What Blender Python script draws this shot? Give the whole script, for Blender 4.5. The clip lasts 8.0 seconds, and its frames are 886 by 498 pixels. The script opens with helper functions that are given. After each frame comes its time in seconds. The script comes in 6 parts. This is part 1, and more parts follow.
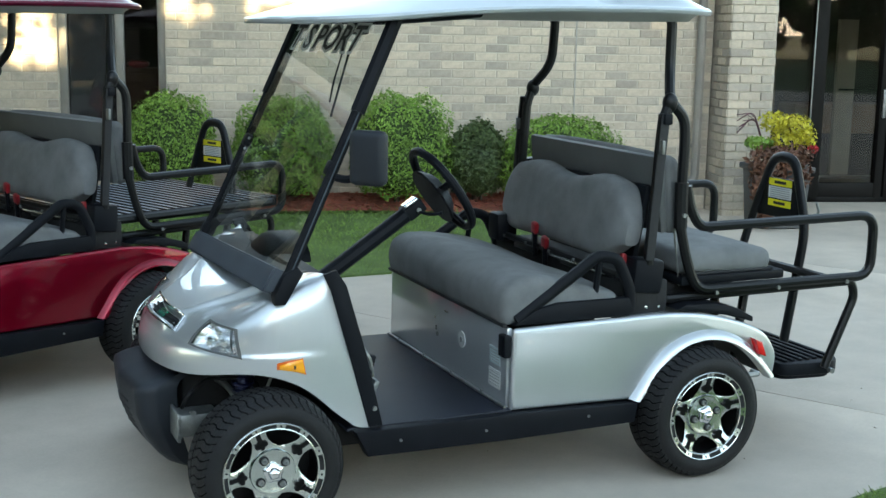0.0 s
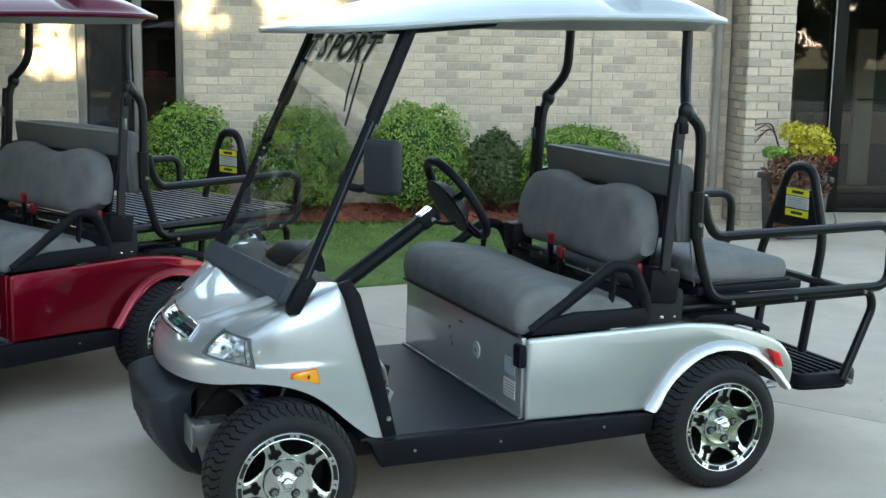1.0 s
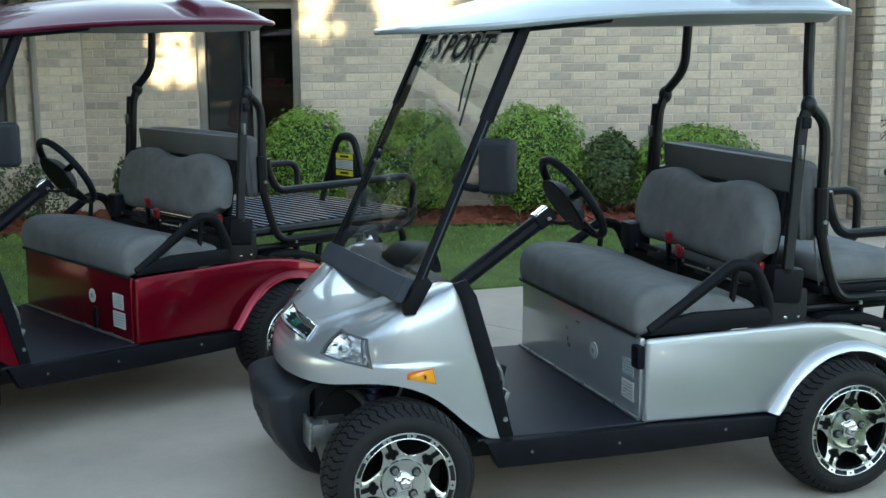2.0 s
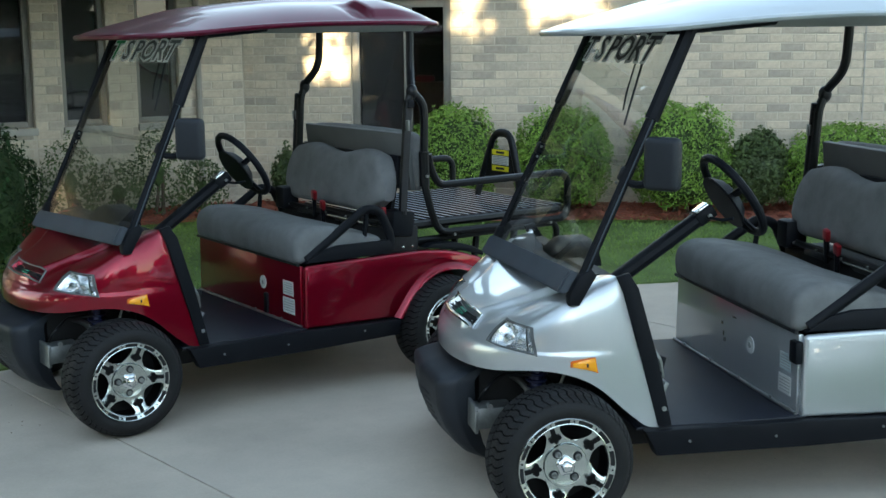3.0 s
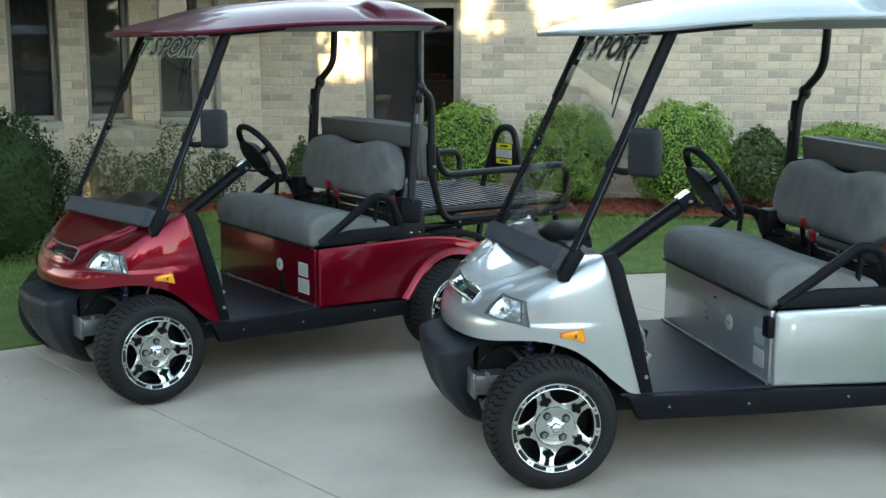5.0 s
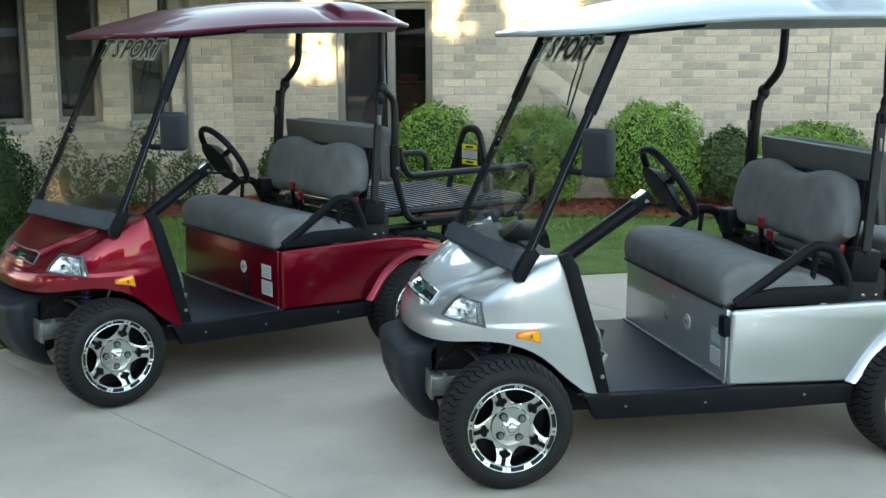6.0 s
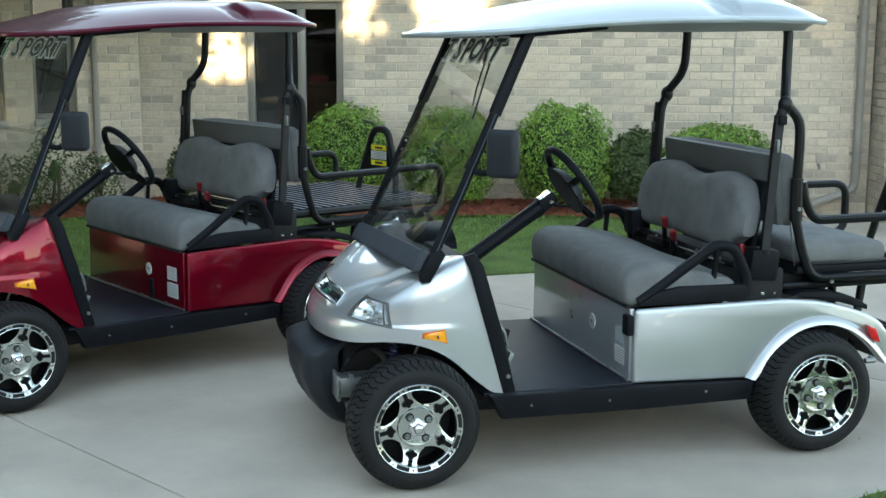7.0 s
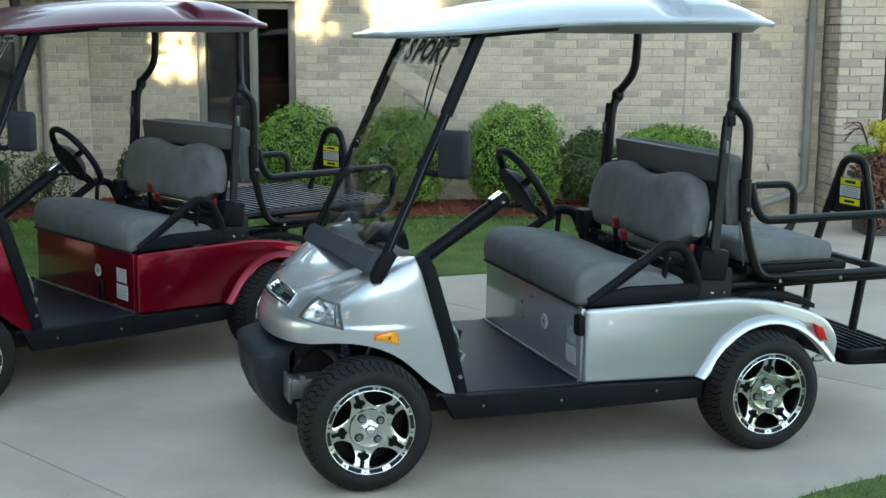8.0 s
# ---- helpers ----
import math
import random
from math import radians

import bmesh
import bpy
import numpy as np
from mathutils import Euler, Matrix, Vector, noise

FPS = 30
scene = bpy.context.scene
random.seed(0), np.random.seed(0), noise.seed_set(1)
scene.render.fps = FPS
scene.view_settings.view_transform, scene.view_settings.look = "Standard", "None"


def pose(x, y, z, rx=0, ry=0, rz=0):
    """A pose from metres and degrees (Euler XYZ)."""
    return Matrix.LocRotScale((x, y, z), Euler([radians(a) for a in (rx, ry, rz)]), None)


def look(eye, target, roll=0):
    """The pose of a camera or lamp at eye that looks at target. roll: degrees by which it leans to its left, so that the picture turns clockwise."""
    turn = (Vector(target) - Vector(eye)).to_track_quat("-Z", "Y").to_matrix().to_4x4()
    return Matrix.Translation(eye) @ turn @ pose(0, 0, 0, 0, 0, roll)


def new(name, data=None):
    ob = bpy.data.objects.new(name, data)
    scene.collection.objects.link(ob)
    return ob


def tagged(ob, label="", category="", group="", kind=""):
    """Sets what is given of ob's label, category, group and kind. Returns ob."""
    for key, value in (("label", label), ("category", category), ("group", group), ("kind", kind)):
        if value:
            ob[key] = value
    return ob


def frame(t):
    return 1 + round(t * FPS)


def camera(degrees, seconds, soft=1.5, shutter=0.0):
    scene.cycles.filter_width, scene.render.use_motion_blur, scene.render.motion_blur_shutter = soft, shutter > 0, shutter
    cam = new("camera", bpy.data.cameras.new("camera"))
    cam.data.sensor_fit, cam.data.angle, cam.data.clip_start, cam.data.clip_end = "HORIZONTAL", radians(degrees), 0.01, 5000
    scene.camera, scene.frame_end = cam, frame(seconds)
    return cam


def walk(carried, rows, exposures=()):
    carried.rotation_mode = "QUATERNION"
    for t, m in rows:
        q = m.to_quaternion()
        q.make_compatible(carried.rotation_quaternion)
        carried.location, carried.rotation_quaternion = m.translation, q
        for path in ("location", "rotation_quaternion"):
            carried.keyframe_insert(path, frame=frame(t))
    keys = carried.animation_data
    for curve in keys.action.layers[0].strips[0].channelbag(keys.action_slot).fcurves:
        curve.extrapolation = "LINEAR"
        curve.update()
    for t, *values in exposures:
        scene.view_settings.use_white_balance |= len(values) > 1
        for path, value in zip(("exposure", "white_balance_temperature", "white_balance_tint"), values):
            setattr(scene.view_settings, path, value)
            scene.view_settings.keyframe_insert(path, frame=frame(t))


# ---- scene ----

# ---- camera and its walk ----
EXPOSURES = [(0, 2.86, 5900, 2), (1, 2.86, 5900, 2), (2.5, 2.58, 5660, 2), (3.5, 2.74, 5760, 2), (4.5, 2.94, 5910, 2), (6.5, 2.96, 5990, 2), (8, 2.68, 5860, 2)]
cam = camera(39.73, 8.0)
walk(cam, [
    (0, look((-1.0269, -3.6322, 1.6469), (0.9719, 0.8639, 0.7578), 1.002)),
    (0.5, look((-1.0122, -3.6257, 1.6456), (0.9744, 0.8790, 0.7733), 0.946)),
    (1, look((-1.0108, -3.6255, 1.6406), (0.9234, 0.9068, 0.7935), 0.892)),
    (1.2, look((-1.0055, -3.6199, 1.6456), (0.8779, 0.9341, 0.8006), 0.926)),
    (2.3, look((-1.0053, -3.6094, 1.6175), (0.3062, 1.1430, 0.7837), -0.636)),
    (2.5, look((-1.0413, -3.6578, 1.6352), (0.1512, 1.1244, 0.7934), -0.468)),
    (3, look((-1.1582, -3.7612, 1.6450), (-0.1918, 1.0711, 0.7992), -0.493)),
    (3.5, look((-1.2395, -3.8851, 1.6414), (-0.3439, 0.9617, 0.8010), -0.251)),
    (4, look((-1.2555, -3.9927, 1.6386), (-0.3368, 0.8498, 0.7982), -0.019)),
    (4.5, look((-1.2014, -4.0985, 1.6405), (-0.3038, 0.7471, 0.7950), -0.185)),
    (4.7, look((-1.2103, -4.1379, 1.6374), (-0.2990, 0.7054, 0.7935), -0.070)),
    (5.8, look((-1.1179, -4.1946, 1.6435), (-0.1786, 0.6429, 0.7973), -0.316)),
    (6, look((-1.0981, -4.1975, 1.6396), (-0.1185, 0.6331, 0.7995), -0.294)),
    (6.5, look((-1.0795, -4.1977, 1.6370), (0.0643, 0.5973, 0.8003), -0.068)),
    (7, look((-1.0626, -4.2041, 1.6395), (0.2514, 0.5469, 0.8019), 0.133)),
    (7.5, look((-1.0531, -4.2071, 1.6378), (0.3856, 0.5081, 0.8026), 0.308)),
    (8, look((-1.0517, -4.2033, 1.6382), (0.4407, 0.4955, 0.8050), 0.354)),
], EXPOSURES)

# ---- light ----
SUN_EL, SUN_AZ = 6.0, 200.0
world = bpy.data.worlds.new("evening_sky")
scene.world = world
world.use_nodes = True
wn = world.node_tree
sky = wn.nodes.new("ShaderNodeTexSky")
sky.sky_type = "NISHITA"
sky.sun_disc = False
sky.sun_elevation = radians(SUN_EL)
sky.sun_rotation = radians(SUN_AZ)
sky.air_density, sky.dust_density, sky.ozone_density = 1.0, 0.3, 1.0
back = wn.nodes["Background"]
soften = wn.nodes.new("ShaderNodeHueSaturation")
soften.inputs["Saturation"].default_value = 0.55
wn.links.new(sky.outputs["Color"], soften.inputs["Color"])
wn.links.new(soften.outputs["Color"], back.inputs["Color"])
back.inputs["Strength"].default_value = 0.15
sun = new("sun", bpy.data.lights.new("sun", "SUN"))
sun.data.energy = 4.0
sun.data.angle = radians(0.3)
sun.data.color = (1.0, 0.72, 0.38)
SUN_DIR = Vector((math.sin(radians(SUN_AZ)) * math.cos(radians(SUN_EL)), math.cos(radians(SUN_AZ)) * math.cos(radians(SUN_EL)), math.sin(radians(SUN_EL))))
sun.matrix_world = look(SUN_DIR * 40, (0, 0, 0))


# ---- materials ----
def mix(nt, kind, a, b, fac):
    n = nt.nodes.new("ShaderNodeMix")
    n.data_type, n.blend_type = "RGBA", kind
    for key, val in ((0, fac), (6, a), (7, b)):
        if hasattr(val, "links"):
            nt.links.new(val, n.inputs[key])
        else:
            n.inputs[key].default_value = val if key == 0 else (*val, 1)[:4]
    return n.outputs[2]


def noise_of(nt, scale, detail=4.0, rough=0.6, stretch=None):
    tc = nt.nodes.new("ShaderNodeTexCoord")
    out = tc.outputs["Object"]
    if stretch:
        mp = nt.nodes.new("ShaderNodeMapping")
        mp.inputs["Scale"].default_value = stretch
        nt.links.new(out, mp.inputs["Vector"])
        out = mp.outputs["Vector"]
    n = nt.nodes.new("ShaderNodeTexNoise")
    n.inputs["Scale"].default_value, n.inputs["Detail"].default_value, n.inputs["Roughness"].default_value = scale, detail, rough
    nt.links.new(out, n.inputs["Vector"])
    return n.outputs["Fac"]


def ramp(nt, fac, lo, hi, a=(0, 0, 0), b=(1, 1, 1)):
    n = nt.nodes.new("ShaderNodeValToRGB")
    n.color_ramp.elements[0].position, n.color_ramp.elements[1].position = lo, hi
    n.color_ramp.elements[0].color, n.color_ramp.elements[1].color = (*a, 1), (*b, 1)
    nt.links.new(fac, n.inputs["Fac"])
    return n.outputs["Color"]


def material(name, color, rough=0.6, metal=0.0, vary=0.25, coarse=3.0, fine=60.0, bump=0.1, bump_at=None, coat=0.0, stain=None, island=0.0, per_object=0.0, spec=0.5, stretch=None):
    """Two scales of variation over a base colour, with fine relief."""
    m = bpy.data.materials.new(name)
    m.use_nodes = True
    nt = m.node_tree
    p = nt.nodes["Principled BSDF"]
    dark = tuple(c * (1 - vary) for c in color)
    light = tuple(min(1, c * (1 + vary)) for c in color)
    col = ramp(nt, noise_of(nt, coarse, 5, 0.6, stretch), 0.3, 0.7, dark, light)
    grain = ramp(nt, noise_of(nt, fine, 3, 0.7), 0.25, 0.75, (1 - vary * 0.5,) * 3, (1,) * 3)
    col = mix(nt, "MULTIPLY", col, grain, 1.0)
    if stain:
        col = mix(nt, "MIX", col, stain, ramp(nt, noise_of(nt, coarse * 0.35, 6, 0.7), 0.5, 0.75))
    if island or per_object:
        info = nt.nodes.new("ShaderNodeNewGeometry" if island else "ShaderNodeObjectInfo")
        rnd = info.outputs["Random Per Island" if island else "Random"]
        k = island or per_object
        col = mix(nt, "MULTIPLY", col, ramp(nt, rnd, 0.0, 1.0, (1 - k,) * 3, (1, 1, 1)), 1.0)
    nt.links.new(col, p.inputs["Base Color"])
    p.inputs["Roughness"].default_value, p.inputs["Metallic"].default_value = rough, metal
    p.inputs["Specular IOR Level"].default_value = spec
    p.inputs["Coat Weight"].default_value, p.inputs["Coat Roughness"].default_value = coat, 0.03
    p.inputs["Coat IOR"].default_value = 1.55
    if bump:
        b = nt.nodes.new("ShaderNodeBump")
        b.inputs["Strength"].default_value, b.inputs["Distance"].default_value = bump, 0.01
        nt.links.new(noise_of(nt, bump_at or fine, 4, 0.7), b.inputs["Height"])
        nt.links.new(b.outputs["Normal"], p.inputs["Normal"])
    return m


def glass(name, color, rough=0.0):
    m = bpy.data.materials.new(name)
    m.use_nodes = True
    p = m.node_tree.nodes["Principled BSDF"]
    p.inputs["Base Color"].default_value = (*color, 1)
    p.inputs["Transmission Weight"].default_value = 1.0
    p.inputs["Roughness"].default_value, p.inputs["IOR"].default_value = rough, 1.3
    return m


SILVER = material("silver_metallic_paint", (0.56, 0.585, 0.605), 0.32, 0.66, 0.05, 2.0, 400, 0.0, coat=1.0)
SILVER.node_tree.nodes["Principled BSDF"].inputs["Coat IOR"].default_value = 1.75
RED = material("red_metallic_paint", (0.245, 0.001, 0.017), 0.28, 0.70, 0.08, 2.0, 400, 0.0, coat=0.9)
RED.node_tree.nodes["Principled BSDF"].inputs["Coat IOR"].default_value = 1.5
RED.node_tree.nodes["Principled BSDF"].inputs["Specular IOR Level"].default_value = 0.15
PLASTIC = material("black_textured_plastic", (0.007, 0.008, 0.011), 0.5, 0, 0.2, 6, 150, 0.12, spec=0.12)
TUBE = material("black_powder_coat", (0.004, 0.0045, 0.0055), 0.4, 0, 0.2, 8, 120, 0.05, spec=0.3)
BUMPER = material("dark_blue_grey_bumper_plastic", (0.014, 0.017, 0.023), 0.5, 0, 0.15, 5, 180, 0.15, spec=0.35)
GROOVE_SHADE = material("tread_groove_shade", (0.0025, 0.0025, 0.003), 0.9, 0, 0.3, 9, 120, 0.1, spec=0.1)
RUBBER = material("tyre_rubber", (0.0105, 0.0105, 0.0115), 0.65, 0, 0.3, 9, 120, 0.2, spec=0.3)
MAT = material("black_floor_mat", (0.009, 0.011, 0.020), 0.5, 0, 0.3, 5, 200, 0.2, spec=0.35)
FABRIC = material("grey_woven_seat_fabric", (0.165, 0.170, 0.172), 0.85, 0, 0.20, 9, 500, 0.35, 900)
BOARD = material("dark_grey_back_board", (0.100, 0.104, 0.104), 0.6, 0, 0.12, 5, 200, 0.1)
PIPING = material("dark_seat_piping", (0.013, 0.013, 0.015), 0.7, 0, 0.2, 8, 200, 0.1)
CHROME = material("polished_wheel_alloy", (0.82, 0.83, 0.84), 0.09, 1.0, 0.05, 5, 100, 0.0)
ALLOY = material("machined_alloy", (0.60, 0.635, 0.61), 0.26, 1.0, 0.08, 8, 150, 0.05)
GLOSSBLACK = material("gloss_black_wheel_paint", (0.004, 0.004, 0.0045), 0.4, 0, 0.2, 8, 100, 0.0, spec=0.2)
STEEL = material("dull_steel", (0.27, 0.28, 0.275), 0.5, 0.9, 0.25, 12, 120, 0.1)
DARK = material("dark_underbody", (0.008, 0.008, 0.009), 0.8, 0, 0.4, 6, 60, 0.2)
SHOCKBLUE = material("blue_shock_spring", (0.008, 0.012, 0.06), 0.35, 0.3, 0.1, 8, 100, 0.0)
AMBER = material("amber_lens", (1.0, 0.39, 0.007), 0.2, 0, 0.1, 40, 300, 0.1, coat=0.6)
REDLENS = material("red_reflector", (0.62, 0.008, 0.010), 0.2, 0, 0.1, 60, 300, 0.1, coat=0.6)
BELTRED = material("red_buckle_button", (0.22, 0.010, 0.016), 0.35, 0, 0.1, 20, 200, 0.0)
WHITE = material("white_sticker", (0.62, 0.63, 0.62), 0.5, 0, 0.05, 20, 200, 0.0)
YELLOW = material("yellow_warning_sticker", (0.8, 0.72, 0.01), 0.45, 0, 0.05, 20, 200, 0.0)
INK = material("black_ink", (0.02, 0.02, 0.02), 0.5, 0, 0.1, 20, 200, 0.0)
GREYINK = material("grey_ink", (0.3, 0.31, 0.31), 0.5, 0, 0.1, 20, 200, 0.0)
GREENINK = material("green_ink", (0.01, 0.3, 0.08), 0.5, 0, 0.1, 20, 200, 0.0)
SILVERINK = material("silver_ink", (0.85, 0.86, 0.85), 0.4, 0, 0.1, 20, 200, 0.0)
BADGE = material("green_badge_enamel", (0.03, 0.26, 0.15), 0.2, 0.2, 0.3, 60, 300, 0.0, coat=0.8)
UNDERROOF = material("grey_roof_underside", (0.35, 0.36, 0.34), 0.5, 0, 0.1, 4, 100, 0.05)
SHIELD = glass("windshield_acrylic", (0.93, 0.95, 0.94))
LENS = glass("headlamp_lens", (0.95, 0.96, 0.96))
CONCRETE = material("broom_finished_concrete", (0.50, 0.442, 0.366), 0.85, 0, 0.22, 0.9, 70, 0.25, 160, stain=(0.37, 0.335, 0.29))
LAWN = material("lawn_soil", (0.09, 0.14, 0.03), 0.95, 0, 0.4, 3, 60, 0.5)
GRASS = material("grass_blades", (0.215, 0.335, 0.052), 0.6, 0, 0.3, 1.2, 30, 0.0, island=0.5)
MULCH = material("red_bark_mulch", (0.27, 0.075, 0.042), 0.95, 0, 0.5, 14, 60, 1.0, 35)
GREYDECAL = material("grey_decal_fill", (0.12, 0.13, 0.13), 0.5, 0, 0.1, 20, 200, 0.0)
PALEDECAL = material("pale_decal_edge", (0.55, 0.57, 0.54), 0.45, 0, 0.1, 20, 200, 0.0)
MORTAR = material("grey_mortar", (0.52, 0.465, 0.375), 0.95, 0, 0.2, 2, 90, 0.3)
LEAF = material("hedge_leaves", (0.235, 0.380, 0.056), 0.55, 0, 0.35, 2.5, 30, 0.0, island=0.55, spec=0.3)
DARKLEAF = material("dark_bush_leaves", (0.024, 0.050, 0.013), 0.6, 0, 0.35, 3, 30, 0.0, island=0.5, spec=0.15)
SHRUB = material("shrub_leaves", (0.10, 0.145, 0.05), 0.6, 0, 0.35, 3, 30, 0.0, island=0.5, spec=0.2)
CONIFER = material("conifer_needles", (0.078, 0.118, 0.028), 0.6, 0, 0.35, 3, 30, 0.0, island=0.5)
BARK = material("bark", (0.09, 0.065, 0.045), 0.9, 0, 0.3, 6, 40, 0.6)
FRAME_DK = material("dark_bronze_frame", (0.008, 0.0075, 0.007), 0.5, 0, 0.2, 6, 80, 0.05, spec=0.12)
FRAME_TAN = material("taupe_window_frame", (0.22, 0.205, 0.18), 0.5, 0, 0.15, 4, 80, 0.05)
PIPE = material("taupe_downspout_paint", (0.27, 0.25, 0.22), 0.45, 0, 0.12, 4, 90, 0.05)
ROOMDARK = material("unlit_room_shade", (0.03, 0.027, 0.025), 0.9, 0, 0.3, 2, 20, 0.0)
BEIGE = material("beige_floor_and_reflection", (0.24, 0.225, 0.18), 0.8, 0, 0.15, 2, 30, 0.0)


def window_glass(name, tint):
    m = bpy.data.materials.new(name)
    m.use_nodes = True
    p = m.node_tree.nodes["Principled BSDF"]
    p.inputs["Base Color"].default_value = (*tint, 1)
    p.inputs["Transmission Weight"].default_value = 0.55
    p.inputs["Roughness"].default_value, p.inputs["IOR"].default_value = 0.02, 1.5
    return m


PANE = window_glass("tinted_window_glass", (0.06, 0.06, 0.06))
CLEARPANE = window_glass("clearer_window_glass", (0.40, 0.39, 0.38))
CLEARPANE.node_tree.nodes["Principled BSDF"].inputs["Transmission Weight"].default_value = 1.0


def brick_material():
    m = bpy.data.materials.new("grey_tan_brick")
    m.use_nodes = True
    nt = m.node_tree
    p = nt.nodes["Principled BSDF"]
    info = nt.nodes.new("ShaderNodeNewGeometry")
    obj = nt.nodes.new("ShaderNodeObjectInfo")
    add = nt.nodes.new("ShaderNodeMath")
    add.operation = "ADD"
    nt.links.new(info.outputs["Random Per Island"], add.inputs[0])
    nt.links.new(obj.outputs["Random"], add.inputs[1])
    fr = nt.nodes.new("ShaderNodeMath")
    fr.operation = "FRACT"
    nt.links.new(add.outputs[0], fr.inputs[0])
    r = nt.nodes.new("ShaderNodeValToRGB")
    els = r.color_ramp.elements
    els[0].color, els[0].position = (0.43, 0.375, 0.305, 1), 0.0
    els[1].color, els[1].position = (0.69, 0.60, 0.465, 1), 1.0
    for pos, c in ((0.14, (0.49, 0.43, 0.35, 1)), (0.26, (0.555, 0.485, 0.39, 1)), (0.50, (0.605, 0.525, 0.41, 1)), (0.75, (0.635, 0.55, 0.425, 1))):
        e = els.new(pos)
        e.color = c
    nt.links.new(fr.outputs[0], r.inputs["Fac"])
    col = mix(nt, "MULTIPLY", r.outputs["Color"], ramp(nt, noise_of(nt, 25, 4), 0.3, 0.7, (0.8, 0.8, 0.8), (1, 1, 1)), 1.0)
    col = mix(nt, "MULTIPLY", col, ramp(nt, noise_of(nt, 1.1, 4), 0.3, 0.7, (0.82, 0.82, 0.83), (1, 1, 1)), 1.0)
    nt.links.new(col, p.inputs["Base Color"])
    p.inputs["Roughness"].default_value = 0.9
    b = nt.nodes.new("ShaderNodeBump")
    b.inputs["Strength"].default_value, b.inputs["Distance"].default_value = 0.4, 0.006
    nt.links.new(noise_of(nt, 70, 4), b.inputs["Height"])
    nt.links.new(b.outputs["Normal"], p.inputs["Normal"])
    return m


DOORGLASS = glass("clear_door_glass", (0.62, 0.60, 0.55))
DOORGLASS.node_tree.nodes["Principled BSDF"].inputs["IOR"].default_value = 1.5
WARMWALL = material("brown_interior_wall", (0.16, 0.10, 0.05), 0.7, 0, 0.3, 2, 30, 0.0)
BRICK = brick_material()


# ---- mesh helpers ----
def finish(name, bm, mat, smooth=35):
    me = bpy.data.meshes.new(name)
    bmesh.ops.recalc_face_normals(bm, faces=bm.faces[:])
    bm.to_mesh(me)
    bm.free()
    for one in (mat if isinstance(mat, (list, tuple)) else [mat]):
        me.materials.append(one)
    if smooth:
        me.polygons.foreach_set("use_smooth", [True] * len(me.polygons))
        me.set_sharp_from_angle(angle=radians(smooth))
    return me


def part(name, bm, mat, parent=None, label="", smooth=35):
    ob = new(name, finish(name, bm, mat, smooth))
    if parent:
        ob.parent = parent
    return tagged(ob, label)


def holder(name, label, category, group="", kind=""):
    return tagged(new(name), label, category, group, kind)


def box(size, at=(0, 0, 0), bevel=0.0, rot=None, bm=None, segs=2):
    bm2 = bmesh.new()
    bmesh.ops.create_cube(bm2, size=1)
    bmesh.ops.scale(bm2, vec=size, verts=bm2.verts)
    if bevel:
        bmesh.ops.bevel(bm2, geom=bm2.edges[:], offset=bevel, segments=segs, affect="EDGES", profile=0.5)
    if rot:
        bmesh.ops.rotate(bm2, matrix=Euler([radians(a) for a in rot]).to_matrix(), verts=bm2.verts)
    bmesh.ops.translate(bm2, vec=at, verts=bm2.verts)
    return join(bm, bm2)


def join(bm, other):
    if bm is None:
        return other
    me = bpy.data.meshes.new("tmp")
    other.to_mesh(me)
    other.free()
    bm.from_mesh(me)
    bpy.data.meshes.remove(me)
    return bm


def rounded(points, fillet, steps=5, closed=False):
    """The corner points of a line with its corners rounded off."""
    pts = [Vector(p) for p in points]
    n, out = len(pts), []
    for i, p in enumerate(pts):
        if not closed and i in (0, n - 1):
            out.append(p)
            continue
        a, b = pts[i - 1] - p, pts[(i + 1) % n] - p
        d = min(fillet, a.length * 0.45, b.length * 0.45)
        s, e = p + a.normalized() * d, p + b.normalized() * d
        for k in range(steps + 1):
            u = k / steps
            out.append(s * (1 - u) ** 2 + p * 2 * u * (1 - u) + e * u * u)
    return out


def tube(points, r, fillet=0.06, seg=10, closed=False, bm=None, flat=None, steps=5):
    """A bent tube; flat gives it an oblong section (r wide, flat high)."""
    pts = rounded(points, fillet, steps, closed) if fillet else [Vector(p) for p in points]
    bm2 = bmesh.new()
    rings, n = [], len(pts)
    up = None
    for i, p in enumerate(pts):
        a = pts[i - 1] if (closed or i) else p
        b = pts[(i + 1) % n] if (closed or i < n - 1) else p
        d = (b - a).normalized()
        if up is None:
            up = Vector((0, 0, 1)) - d * d.z
            up = d.orthogonal().normalized() if not flat or up.length < 0.05 else up.normalized()
        up = (up - d * up.dot(d)).normalized()
        side = d.cross(up)
        rings.append([bm2.verts.new(p + side * (math.cos(2 * math.pi * k / seg) * r) + up * (math.sin(2 * math.pi * k / seg) * (flat or r))) for k in range(seg)])
    last = n if closed else n - 1
    for i in range(last):
        A, B = rings[i], rings[(i + 1) % n]
        for k in range(seg):
            bm2.faces.new((A[k], A[(k + 1) % seg], B[(k + 1) % seg], B[k]))
    if not closed:
        bm2.faces.new(rings[0][::-1])
        bm2.faces.new(rings[-1])
    return join(bm, bm2)


